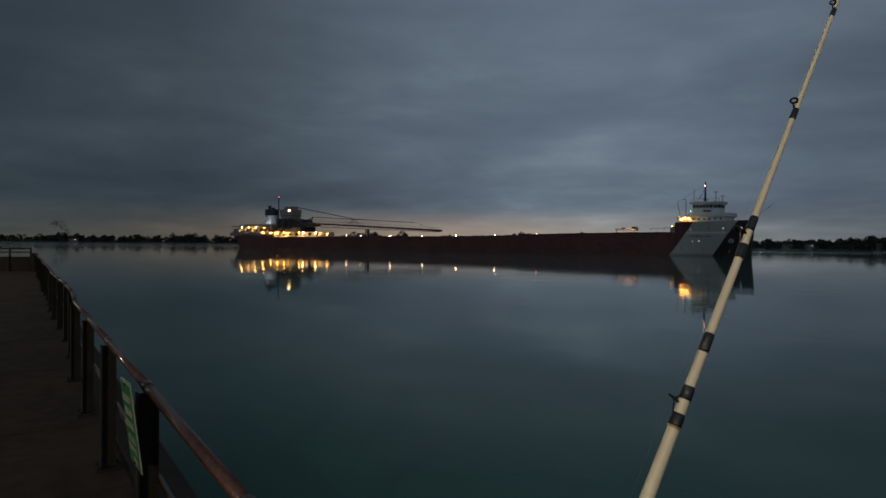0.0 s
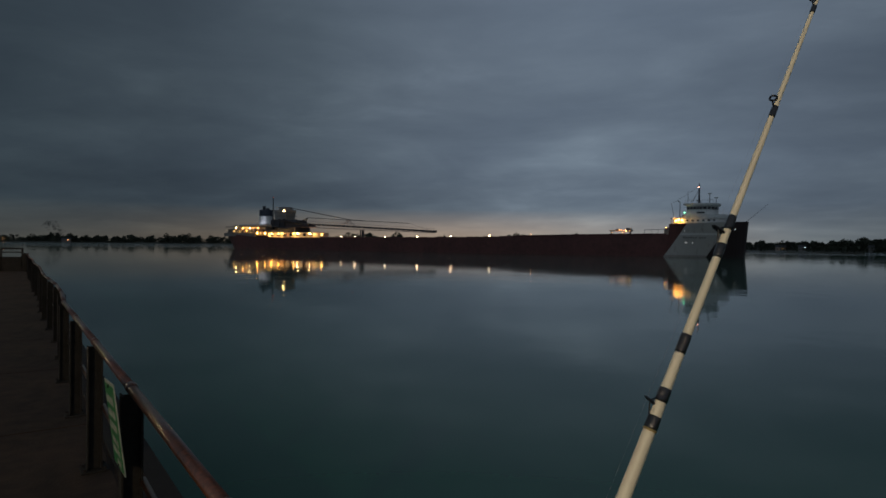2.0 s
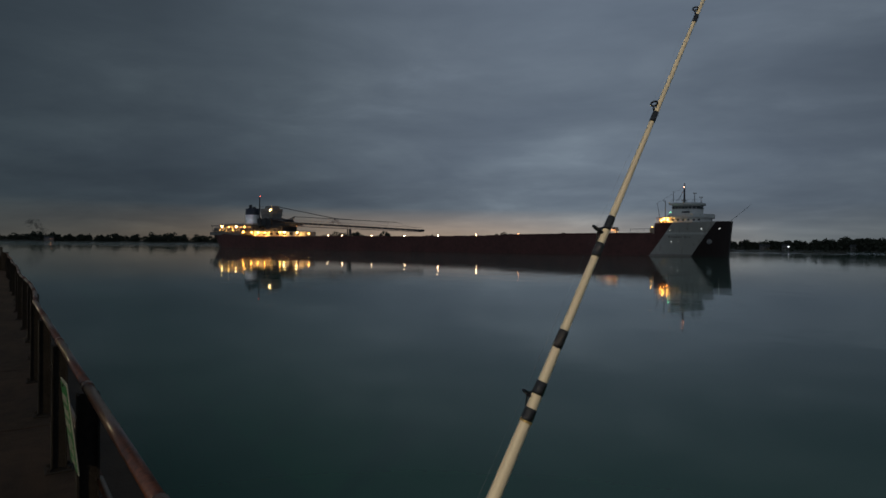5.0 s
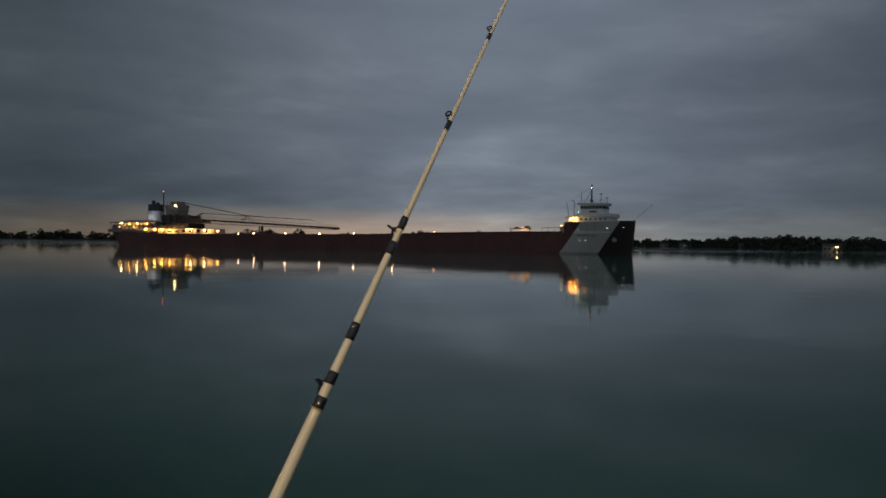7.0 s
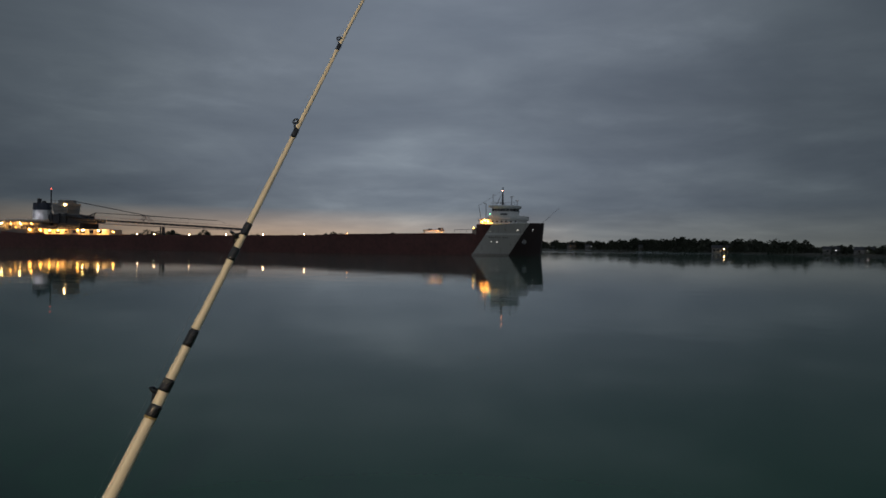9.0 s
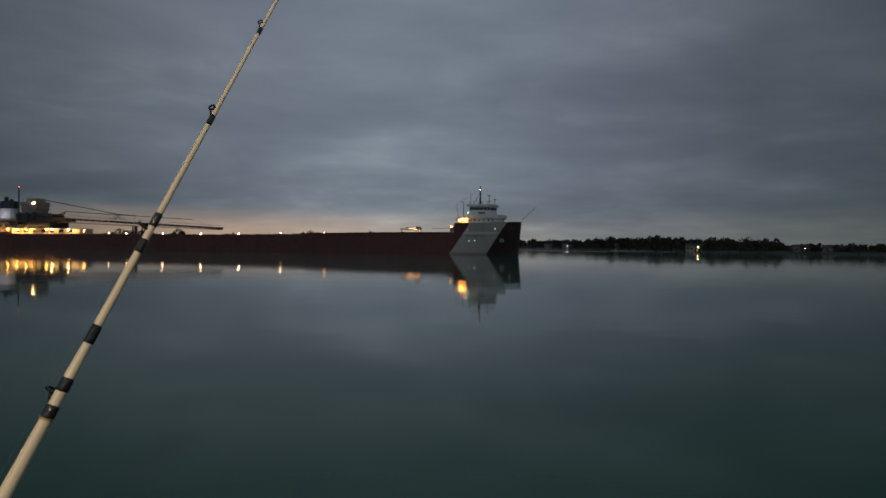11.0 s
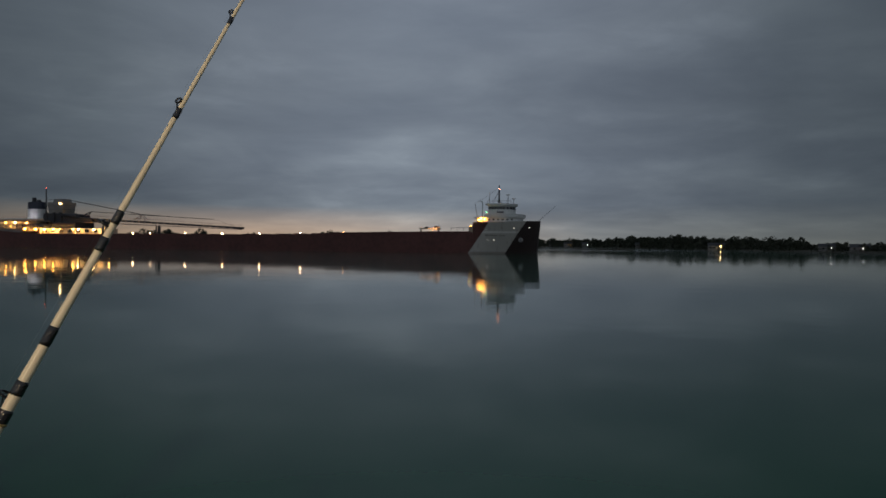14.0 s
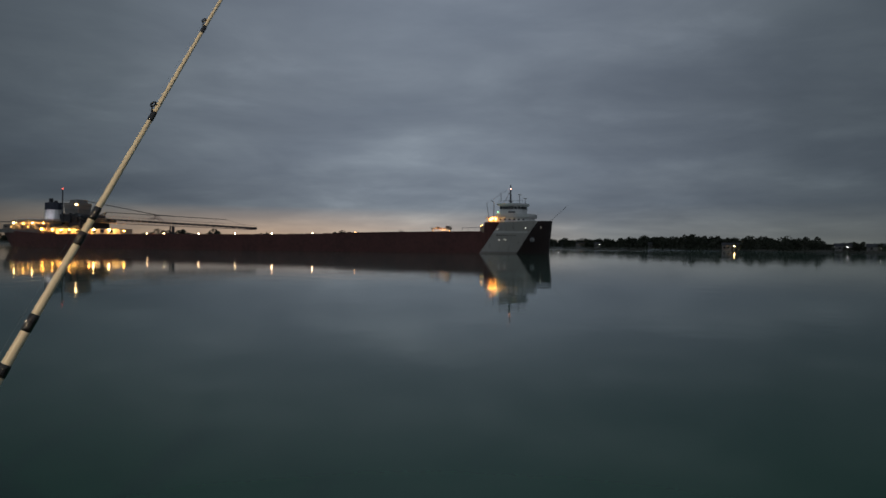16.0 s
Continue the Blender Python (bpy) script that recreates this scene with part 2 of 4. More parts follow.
M_RAIL = material("rusty_painted_steel", (0.090, 0.034, 0.018), 0.30, 0.1, 0.35, 5.0, 0.06, 40, stain=(0.025, 0.014, 0.010), coat=0.3)
M_POST = material("dark_painted_steel", (0.020, 0.017, 0.014), 0.75, 0.0, 0.3, 4.0, 0.3, 50, spec=0.2)
M_SIGN = material("green_sign_paint", (0.018, 0.14, 0.036), 0.45, 0, 0.15, 6.0)
M_SIGNW = material("white_sign_paint", (0.27, 0.28, 0.22), 0.5, 0, 0.3, 9.0)
M_ROD = material("cream_rod_blank", (0.78, 0.70, 0.52), 0.42, 0, 0.06, 9.0, spec=0.5, coat=0.12)
M_WRAP = material("black_thread_wrap", (0.012, 0.012, 0.013), 0.16, 0, 0.2, 40, 0.2, 400, coat=0.5)
M_METAL = material("black_guide_metal", (0.03, 0.03, 0.032), 0.3, 0.8, 0.2, 30)
# gold colour standing in for the highlight on the lowest wrap
M_GLINT = material("painted_gold_glint", (0.55, 0.40, 0.16), 0.3, 0.6, 0.1, 60)
M_LINE = material("clear_line", (0.22, 0.225, 0.23), 0.3)
M_LEAF = material("dark_foliage", (0.045, 0.050, 0.030), 0.8, 0, 0.4, 0.15)
M_BARK = material("bark", (0.06, 0.05, 0.04), 0.9, 0, 0.3, 1.0)
M_BANK = material("river_bank_soil", (0.06, 0.055, 0.04), 0.9, 0, 0.3, 0.05)
M_HOUSE = material("pale_house_siding", (0.21, 0.20, 0.19), 0.7, 0, 0.1, 0.4)
M_ROOF = material("dark_roof_shingles", (0.06, 0.06, 0.065), 0.8, 0, 0.2, 0.6)
M_SMOKE = material("dark_smoke", (0.05, 0.05, 0.055), 1.0, 0, 0.2, 0.1)
M_SMOKE.node_tree.nodes["Principled BSDF"].inputs["Alpha"].default_value = 0.13


# ---------------------------------------------------------------- mesh helpers
def part(name, bm, mat, parent=None, label="", smooth=False):
    me = bpy.data.meshes.new(name)
    bmesh.ops.recalc_face_normals(bm, faces=bm.faces)
    bm.to_mesh(me)
    bm.free()
    me.materials.append(mat)
    if smooth:
        for p in me.polygons:
            p.use_smooth = True
    ob = new(name, me)
    ob.parent = parent
    if label:
        tagged(ob, label)
    return ob


def box(bm, x0, x1, y0, y1, z0, z1, bevel=0.0):
    r = bmesh.ops.create_cube(bm, size=1.0)
    vs = r["verts"]
    for v in vs:
        v.co = Vector(((x0 + x1) / 2 + v.co.x * (x1 - x0), (y0 + y1) / 2 + v.co.y * (y1 - y0), (z0 + z1) / 2 + v.co.z * (z1 - z0)))
    if bevel:
        es = list({e for v in vs for e in v.link_edges})
        bmesh.ops.bevel(bm, geom=es, offset=bevel, segments=2, affect="EDGES", profile=0.5)
    return bm


def tube(bm, a, b, r0, r1=None, seg=10):
    a, b = Vector(a), Vector(b)
    r1 = r0 if r1 is None else r1
    m = Matrix.Translation((a + b) / 2) @ (b - a).to_track_quat("Z", "Y").to_matrix().to_4x4()
    bmesh.ops.create_cone(bm, cap_ends=True, segments=seg, radius1=r0, radius2=r1, depth=(b - a).length, matrix=m)
    return bm


def ball(bm, c, r, sub=2, squash=(1, 1, 1)):
    bmesh.ops.create_icosphere(bm, subdivisions=sub, radius=r, matrix=Matrix.Translation(c) @ Matrix.Diagonal((*squash, 1)))
    return bm


def prism(bm, outline, z0, z1, taper=0.0):
    """Upright prism over a plan outline of (x, y)."""
    lo = [bm.verts.new((x, y, z0)) for x, y in outline]
    cx, cy = sum(p[0] for p in outline) / len(outline), sum(p[1] for p in outline) / len(outline)
    hi = [bm.verts.new((x + (cx - x) * taper, y + (cy - y) * taper, z1)) for x, y in outline]
    k = len(outline)
    bm.faces.new(lo[::-1])
    bm.faces.new(hi)
    for i in range(k):
        bm.faces.new((lo[i], lo[(i + 1) % k], hi[(i + 1) % k], hi[i]))
    return bm


def nb():
    return bmesh.new()


# ---------------------------------------------------------------- river and banks
def disc(name, z, radius, mat, seg=96):
    bm = nb()
    bmesh.ops.create_circle(bm, cap_ends=True, segments=seg, radius=radius)
    ob = part(name, bm, mat)
    ob.location = (0, 0, z)
    return ob


tagged(disc("water", WATER, 4600, M_WATER), "calm dark river water mirroring the dusk sky", "water", kind="structure")


def bank(name, label, rows_in, depth, top):
    """Low bank along a polyline of (bearing, distance) as seen from the pier, rising inland."""
    bm = nb()
    rings = []
    for b, d in rows_in:
        s, c = math.sin(radians(b)), math.cos(radians(b))
        ring = []
        for k, z in ((0, WATER - 0.5), (3, WATER + 0.25), (12, WATER + 0.25 + top * 0.5), (60, WATER + top), (depth, WATER + top + 2)):
            ring.append(bm.verts.new((s * (d + k), c * (d + k), z)))
        rings.append(ring)
    for p, q in zip(rings, rings[1:]):
        for i in range(len(p) - 1):
            bm.faces.new((p[i], q[i], q[i + 1], p[i + 1]))
    return tagged(part(name, bm, M_BANK, smooth=True), label, "river bank", kind="structure")


def shore_distance(b):
    """Distance of the far shore at a bearing."""
    knots = [(-75, 1500), (-45, 1280), (-20, 1180), (0, 1150), (14, 1120), (19, 980), (26, 720), (33, 540), (40, 430), (46, 375), (55, 330), (70, 300), (95, 330)]
    for (b0, d0), (b1, d1) in zip(knots, knots[1:]):
        if b <= b1:
            f = (b - b0) / (b1 - b0)
            return d0 + (d1 - d0) * f
    return knots[-1][1]


bank("ground_far_bank", "low dark far river bank", [(b, shore_distance(b) + 4 * math.sin(b * 1.7)) for b in range(-75, 96)], 900, 2.0)


# ---------------------------------------------------------------- far woods
def woods(name, label, b0, b1, count, hmin, hmax, seed, spread=45, taper=0.0):
    rng = random.Random(seed)
    verts, faces = [], []

    def quad(c, r):
        n = Vector((rng.gauss(0, 1), rng.gauss(0, 1), rng.gauss(0, 1))).normalized()
        t = n.orthogonal().normalized()
        s = n.cross(t)
        i = len(verts)
        k = rng.uniform(0.6, 1.0)
        verts.extend([c + t * r, c + s * r * k, c - t * r * rng.uniform(0.6, 1), c - s * r * k])
        faces.append((i, i + 1, i + 2, i + 3))
    for _ in range(count):
        b = rng.uniform(b0, b1)
        d = shore_distance(b) + 13 + rng.random() ** 1.5 * spread
        h = rng.uniform(hmin, hmax) * rng.choice((0.6, 0.75, 0.85, 0.95, 1.0, 1.08, 1.22)) * min(1.0, d / 650) ** taper
        x, y = math.sin(radians(b)) * d, math.cos(radians(b)) * d
        z0 = WATER + 0.6
        w = h * rng.uniform(0.30, 0.52)
        # trunk
        i = len(verts)
        for k in range(4):
            a = k * math.pi / 2
            verts.append(Vector((x + 0.3 * math.cos(a), y + 0.3 * math.sin(a), z0 - 0.6)))
        for k in range(4):
            a = k * math.pi / 2
            verts.append(Vector((x + 0.12 * math.cos(a), y + 0.12 * math.sin(a), z0 + h * 0.6)))
        for k in range(4):
            faces.append((i + k, i + (k + 1) % 4, i + 4 + (k + 1) % 4, i + 4 + k))
        # crown of several clumps of leaves
        for _c in range(rng.randint(4, 7)):
            cc = Vector((x + rng.gauss(0, w * 0.42), y + rng.gauss(0, w * 0.42), z0 + h * rng.uniform(0.30, 0.86)))
            cr = w * rng.uniform(0.42, 0.70)
            for _l in range(52):
                v = Vector((rng.gauss(0, 1), rng.gauss(0, 1), rng.gauss(0, 1))).normalized() * cr * rng.uniform(0.50, 0.98)
                v.z *= 0.8
                quad(cc + v, h * rng.uniform(0.05, 0.09))
        # undergrowth
        for _u in range(26):
            quad(Vector((x + rng.gauss(0, 6), y + rng.gauss(0, 3), z0 + rng.uniform(-0.4, h * 0.50))), h * rng.uniform(0.08, 0.13))
    me = bpy.data.meshes.new(name)
    me.from_pydata([tuple(v) for v in verts], [], faces)
    me.materials.append(M_LEAF)
    return tagged(new(name, me), label, "trees", kind="stuff")


woods("far_woods", "dark belt of leafy trees along the distant river bank", -62, 17, 950, 9.5, 15.0, 5, 70)
woods("tall_far_trees", "taller rounded trees standing behind the far bank woods", -19, 7, 75, 18, 23, 31, 90)
woods("river_bank_trees", "dark leafy trees along the nearer river bank", 16, 40, 580, 8.7, 12.2, 9, 60, 1.5)
woods("river_bank_trees", "low dark trees and shrubs on the nearer river bank", 34, 75, 460, 3.9, 5.6, 12, 40)


def polar(b, d, z=0.0):
    return Vector((math.sin(radians(b)) * d, math.cos(radians(b)) * d, z))


def shore_house(b, inland, w, d, h, mat_lamp, lamp_r, label, lit=0):
    """Gabled house on the far bank, front to the river."""
    base = new("house")
    p = polar(b, shore_distance(b) + inland, WATER + 1.0)
    base.matrix_world = Matrix.Translation(p) @ Matrix.Rotation(radians(-b), 4, "Z")
    tagged(base, label, "house", group="houses on the far bank")
    part("wall", box(nb(), -w / 2, w / 2, 0, d, -1.2, h), M_HOUSE, base)
    bm = nb()
    vs = [bm.verts.new(c) for c in ((-w / 2 - 0.4, -0.4, h), (w / 2 + 0.4, -0.4, h), (w / 2 + 0.4, d + 0.4, h), (-w / 2 - 0.4, d + 0.4, h), (-w / 2 - 0.4, d / 2, h + d * 0.32), (w / 2 + 0.4, d / 2, h + d * 0.32))]
    for f in ((0, 1, 5, 4), (2, 3, 4, 5), (0, 4, 3), (1, 2, 5), (0, 3, 2, 1)):
        bm.faces.new([vs[i] for i in f])
    part("roof", bm, M_ROOF, base)
    n_w = max(2, int(w // 3.2))
    for k in range(n_w):
        x = -w / 2 + (k + 0.5) * w / n_w
        part("window", box(nb(), x - 0.6, x + 0.6, -0.06, 0.0, 0.9, 2.1), M_AMBERWIN if k < lit else M_WINDOW, base)
    if lamp_r:
        part("porch_lamp", ball(nb(), (w * 0.2, -2.0, h - 0.6), lamp_r), mat_lamp, base)
    return base


shore_house(-40.4, 4, 14, 9, 4.5, M_ORANGE, 0.5, "small pale house with an orange lamp on the far bank")
shore_house(18.6, 18, 12, 8, 4.0, M_COOL, 0.45, "pale house among trees on the far bank")
shore_house(19.4, 22, 15, 9, 4.2, M_COOL, 0.0, "pale house with dark windows on the far bank", 0)
shore_house(20.7, 2, 12, 8, 4.0, M_AMBER, 0.32, "pale house with an amber porch lamp on the far bank")
shore_house(22.3, 2, 10, 8, 4.0, M_COOL, 0.24, "pale house with a white porch lamp on the far bank")
shore_house(27.2, 16, 13, 8, 3.6, M_COOL, 0.0, "pale riverside house with dark windows", 0)
shore_house(33.4, 1, 13, 7, 3.0, M_WARM, 0.42, "riverside house with a bright amber porch lamp", 0)
shore_house(41.5, 12, 9, 6, 2.6, M_COOL, 0.15, "low riverside house with a small white lamp", 0)
shore_house(43.6, 12, 9, 6, 2.4, M_COOL, 0.16, "low riverside cottage with a small white lamp", 0)
# low breakwater off the far bank
bm = nb()
loops = []
for k in range(14):
    c = polar(17.4 + k * 0.7, 470 - k * 4, WATER)
    out = c.normalized()
    w = 0.9 + 0.25 * math.sin(k * 2.3)
    loops.append([bm.verts.new(c + out * w * math.cos(math.pi * j / 6) + Vector((0, 0, w * math.sin(math.pi * j / 6) - 0.05))) for j in range(7)])
for p, q in zip(loops, loops[1:]):
    for j in range(6):
        bm.faces.new((p[j], p[j + 1], q[j + 1], q[j]))
tagged(part("breakwater", bm, M_BANK), "low dark stone breakwater in the river", "breakwater")

# lamp added for a red glow at the shore works; smoke drifts from its chimney
post = new("shore_glow_lamp")
post.location = polar(-44.5, shore_distance(-44.5) + 3, WATER)
tagged(post, "orange lamp on a pole, added for a red glow at the far bank", "street lamp")
part("pole", tube(nb(), (0, 0, 0), (0, 0, 6), 0.25, 0.15, 8), M_STEEL, post)
part("lamp", ball(nb(), (0, 0, 6), 0.4), M_ORANGE, post)
rng = random.Random(21)
verts, faces = [], []
for k in range(120):
    f = rng.random() ** 0.8
    c = polar(-40.6 - 0.75 * f - 0.35 * f * f, shore_distance(-40.6) + 60, 13 + 24 * f) + Vector((rng.gauss(0, 1.5 + 4.5 * f), rng.gauss(0, 3), rng.gauss(0, 1.5 + 3.0 * f)))
    n_ = Vector((rng.gauss(0, 1), rng.gauss(0, 1), rng.gauss(0, 1))).normalized()
    t_ = n_.orthogonal().normalized()
    s_, r_ = n_.cross(t_), rng.uniform(2.4, 4.0) * (0.7 + 0.6 * f)
    i = len(verts)
    verts += [tuple(c + t_ * r_), tuple(c + s_ * r_), tuple(c - t_ * r_), tuple(c - s_ * r_)]
    faces.append((i, i + 1, i + 2, i + 3))
me = bpy.data.meshes.new("smoke_plume")
me.from_pydata(verts, [], faces)
me.materials.append(M_SMOKE)
tagged(new("smoke_plume", me), "thin dark smoke drifting over the far woods", "smoke", kind="stuff")
chimney = new("chimney_stack")
chimney.location = polar(-40.6, shore_distance(-40.6) + 60, WATER)
tagged(chimney, "tall dark brick chimney stack behind the far woods", "chimney")
part("shaft", tube(nb(), (0, 0, 0), (0, 0, 14), 1.1, 0.8, 12), M_DARK, chimney)
part("cap", tube(nb(), (0, 0, 13.6), (0, 0, 14.3), 1.0, 1.0, 12), M_DARK, chimney)

# ---------------------------------------------------------------- freighter
SHIP_BOW = Vector((60.82, 184.33, WATER))
SHIP_DIR = Vector((0.9014, -0.4330, 0)).normalized()
SHIP_LEN = 230.0
ship = new("lake_freighter")
ship.empty_display_size = 5
ship.matrix_world = Matrix.Translation(SHIP_BOW - SHIP_DIR * SHIP_LEN) @ Matrix.Rotation(math.atan2(SHIP_DIR.y, SHIP_DIR.x), 4, "Z")
tagged(ship, "long oxide-red lake freighter with lit lamps and unloading boom", "ship")


def smooth(a, b, x):
    t = max(0.0, min(1.0, (x - a) / (b - a)))
    return t * t * (3 - 2 * t)


def half_breadth(x):
    if x > 207:
        return 10.7 * math.sqrt(max(0.0, 1 - ((x - 207) / 23.0) ** 2.1))
    if x < 18:
        return 10.7 * math.sqrt(max(0.0, 1 - ((18 - x) / 20.5) ** 2.6))
    return 10.7


def deck_height(x):
    if x >= 210.5:
        return 9.55 + 0.75 * ((x - 210.5) / 19.5) ** 1.2
    z = 5.35 + 1.15 * smooth(110, 211, x)
    return z + 1.9 * smooth(36, -2, x)


def flare(x):
    """Breadth at the water as a share of the breadth at the rail."""
    return 1.0 - 0.40 * smooth(207, 221, x)


def hull():
    bm = nb()
    xs = [-2.4, -2.2, -1.6, -0.5, 1, 3, 6, 10, 14, 18] + list(range(24, 205, 6)) + [207, 209, 210.45, 210.55] + [212, 214, 216, 218, 220, 222, 224, 225.5, 227, 228, 228.8, 229.4, 229.8, 229.97]
    levels = (-1.6, 0.0, 0.35, 0.7, 0.85, 1.0)
    secs = []
    for x in xs:
        hb, top = half_breadth(x), deck_height(x)
        side = []
        for f in levels:
            z = f * top if f > 0 else f
            w = hb
            xx = x
            if x > 207:   # flare: finer at the water than at the rail
                w = hb * (flare(x) + (1 - flare(x)) * max(0, f)) if x < 229.5 else hb
                xx = x - (1 - max(0.0, min(1, f))) * 0.9 * smooth(222, 230, x)
            if x < 18:    # counter stern overhangs the water
                xx = x + (1 - max(0.0, min(1, f))) * 6.5 * smooth(18, -2.4, x)
            side.append((xx, w, z))
        secs.append([bm.verts.new((a, -w, z)) for a, w, z in side] + [bm.verts.new((a, w, z)) for a, w, z in reversed(side)])
    for p, q in zip(secs, secs[1:]):
        for i in range(len(p) - 1):
            bm.faces.new((p[i], p[i + 1], q[i + 1], q[i]))
    bm.faces.new(secs[0])
    bm.faces.new(secs[-1][::-1])
    return part("hull", bm, M_HULL, ship, "oxide-red hull with pale grey diagonal bow band")


hull()
# raised bulwark along the fore part of the hull
for sgn in (-1, 1):
    bm = nb()
    rings = [[bm.verts.new((x, sgn * 10.62 + dy, deck_height(x) + dz)) for dy, dz in ((-0.08, -0.35), (0.08, -0.35), (0.08, 0.30), (-0.08, 0.30))] for x in range(160, 211, 5)]
    for p, q in zip(rings, rings[1:]):
        for i in range(4):
            bm.faces.new((p[i], p[(i + 1) % 4], q[(i + 1) % 4], q[i]))
    bm.faces.new(rings[0])
    bm.faces.new(rings[-1][::-1])
    part("bulwark", bm, M_HULL, ship)


def lamp_on(x, y, z, mat, r=0.34, post=0.0, parent=None):
    """Lamp head, with the post that it stands on."""
    if post:
        bm = tube(nb(), (x, y, z - post), (x, y, z), 0.09, 0.07, 6)
        p = part("lamp_post", bm, M_STEEL, parent or ship)
    else:
        p = parent or ship
    return part("lamp", ball(nb(), (x, y, z), r, 2, (1, 1, 0.8)), mat, p)


# hatches
for i in range(20):
    x = 70 + i * 6.9
    z = deck_height(x) - 0.25
    part("hatch_cover", box(nb(), x, x + 3.6, -7, 7, z, z + 0.55, 0.08), M_DECKRED, ship)
# deck lamps along the side
for i, (x, mat) in enumerate(((80.6, M_DECKLAMP), (88.3, M_DECKLAMP), (103.8, M_DECKLAMP), (119.5, M_DECKLAMP), (134.5, M_DECKLAMP), (150.5, M_DECKLAMP), (166.5, M_ORANGE))):
    z = deck_height(x)
    lamp_on(x, -10.2, z + 0.35, mat, 0.25 if i in (3, 4) else 0.21, 0.7)


# fore deckhouse
def rounded_plan(x0, x1, hw, nose=4.0, seg=9):
    pts = [(x0, -hw), (x1 - nose, -hw)]
    for k in range(1, seg):
        a = -math.pi / 2 + math.pi * k / seg
        pts.append((x1 - nose + nose * math.cos(a), hw * math.sin(a)))
    pts += [(x1 - nose, hw), (x0, hw)]
    return pts


fore = part("fore_house", prism(nb(), rounded_plan(213.2, 224.4, 7.2, 4.2), 8.6, 12.0), M_WHITE, ship, "white rounded fore deckhouse tier")
part("bridge_wing", prism(nb(), rounded_plan(213.6, 225.1, 7.7, 4.5), 11.3, 12.35), M_WHITE, fore)
for k in range(6):
    x = 214.6 + k * 1.45
    part("window_pane", box(nb(), x, x + 0.55, -7.24, -7.16, 10.35, 10.85), M_WINDOW, fore)
pilot = part("pilothouse", prism(nb(), rounded_plan(214.2, 221.9, 5.2, 3.2), 12.0, 15.2), M_WHITE, ship, "white pilothouse with a ribbon of dark windows")
part("roof", prism(nb(), rounded_plan(213.4, 222.6, 5.9, 3.6), 15.15, 15.7), M_WHITE, pilot)
plan = rounded_plan(214.2, 221.9, 5.26, 3.26)
edges = list(zip(plan, plan[1:]))
for (ax, ay), (bx, by) in edges:
    n_p = 5 if abs(ax - bx) > 4 else 1
    for k in range(n_p):
        f0, f1 = (k + 0.08) / n_p, (k + 0.92) / n_p
        a2, b2 = Vector((ax + (bx - ax) * f0, ay + (by - ay) * f0, 0)), Vector((ax + (bx - ax) * f1, ay + (by - ay) * f1, 0))
        out = Vector(((b2 - a2).y, -(b2 - a2).x, 0)).normalized() * 0.06
        bm = nb()
        vs = [bm.verts.new(p + Vector((0, 0, z))) for z in (13.9, 14.75) for p in (a2, b2, b2 + out, a2 + out)]
        for f in ((0, 1, 2, 3), (4, 7, 6, 5), (0, 4, 5, 1), (1, 5, 6, 2), (2, 6, 7, 3), (3, 7, 4, 0)):
            bm.faces.new([vs[i] for i in f])
        part("window_pane", bm, M_WINDOW, pilot)
part("name_board", box(nb(), 217.0, 219.2, -5.36, -5.28, 12.75, 13.2), M_DARK, pilot)
mast = part("fore_mast", tube(nb(), (216.6, 0, 15.3), (216.6, 0, 21.9), 0.34, 0.16), M_DARK, ship)
part("crosstree", box(nb(), 216.4, 216.8, -2.2, 2.2, 16.6, 16.8), M_DARK, mast)
part("lamp", ball(nb(), (216.6, -0.5, 20.75), 0.15), M_MAST, mast, "pinkish-orange masthead lamp")
for k, (x, y, z0, z1, r) in enumerate(((214.2, -3.5, 15.3, 19.4, 0.10), (219.8, -1.5, 15.5, 18.6, 0.14), (221.2, 0.8, 15.5, 17.5, 0.12), (212.6, -6.4, 8.6, 16.2, 0.16))):
    p = part("antenna_post", tube(nb(), (x, y, z0), (x, y, z1), r, r * 0.6, 8), M_STEEL, ship)
    if k in (1, 2):
        part("radar_scanner", box(nb(), x - 0.55, x + 0.55, y - 0.18, y + 0.18, z1 - 0.1, z1 + 0.25, 0.06), M_WHITE, p)
    if k == 3:
        part("davit_arm", tube(nb(), (x, y, z1), (x - 0.8, y, z1 + 0.25), 0.12, 0.09, 8), M_STEEL, p)
for a, b in (((216.6, 0, 19.8), (214.4, -3.0, 15.4)), ((216.6, 0, 20.4), (213.6, 3.0, 15.4))):
    part("stay_wire", tube(nb(), a, b, 0.05, 0.05, 5), M_STEEL, ship)
part("derrick_post", tube(nb(), (211.2, -5.2, 8.7), (209.9, -5.2, 15.9), 0.11, 0.06, 8), M_STEEL, ship)
for a in range(6):
    part("roof_rail_post", tube(nb(), (214.0 + a * 1.5, -5.6, 15.65), (214.0 + a * 1.5, -5.6, 16.6), 0.04, 0.04, 5), M_STEEL, ship)
part("roof_rail", tube(nb(), (214.0, -5.6, 16.6), (221.5, -5.6, 16.6), 0.04, 0.04, 5), M_STEEL, ship)
part("stay_wire", tube(nb(), (216.6, 0, 21.0), (210.0, -5.1, 15.8), 0.03, 0.03, 5), M_STEEL, ship)
part("steering_pole", tube(nb(), (229.0, 0, 10.0), (234.8, 0, 15.2), 0.06, 0.04, 8), M_STEEL, ship)
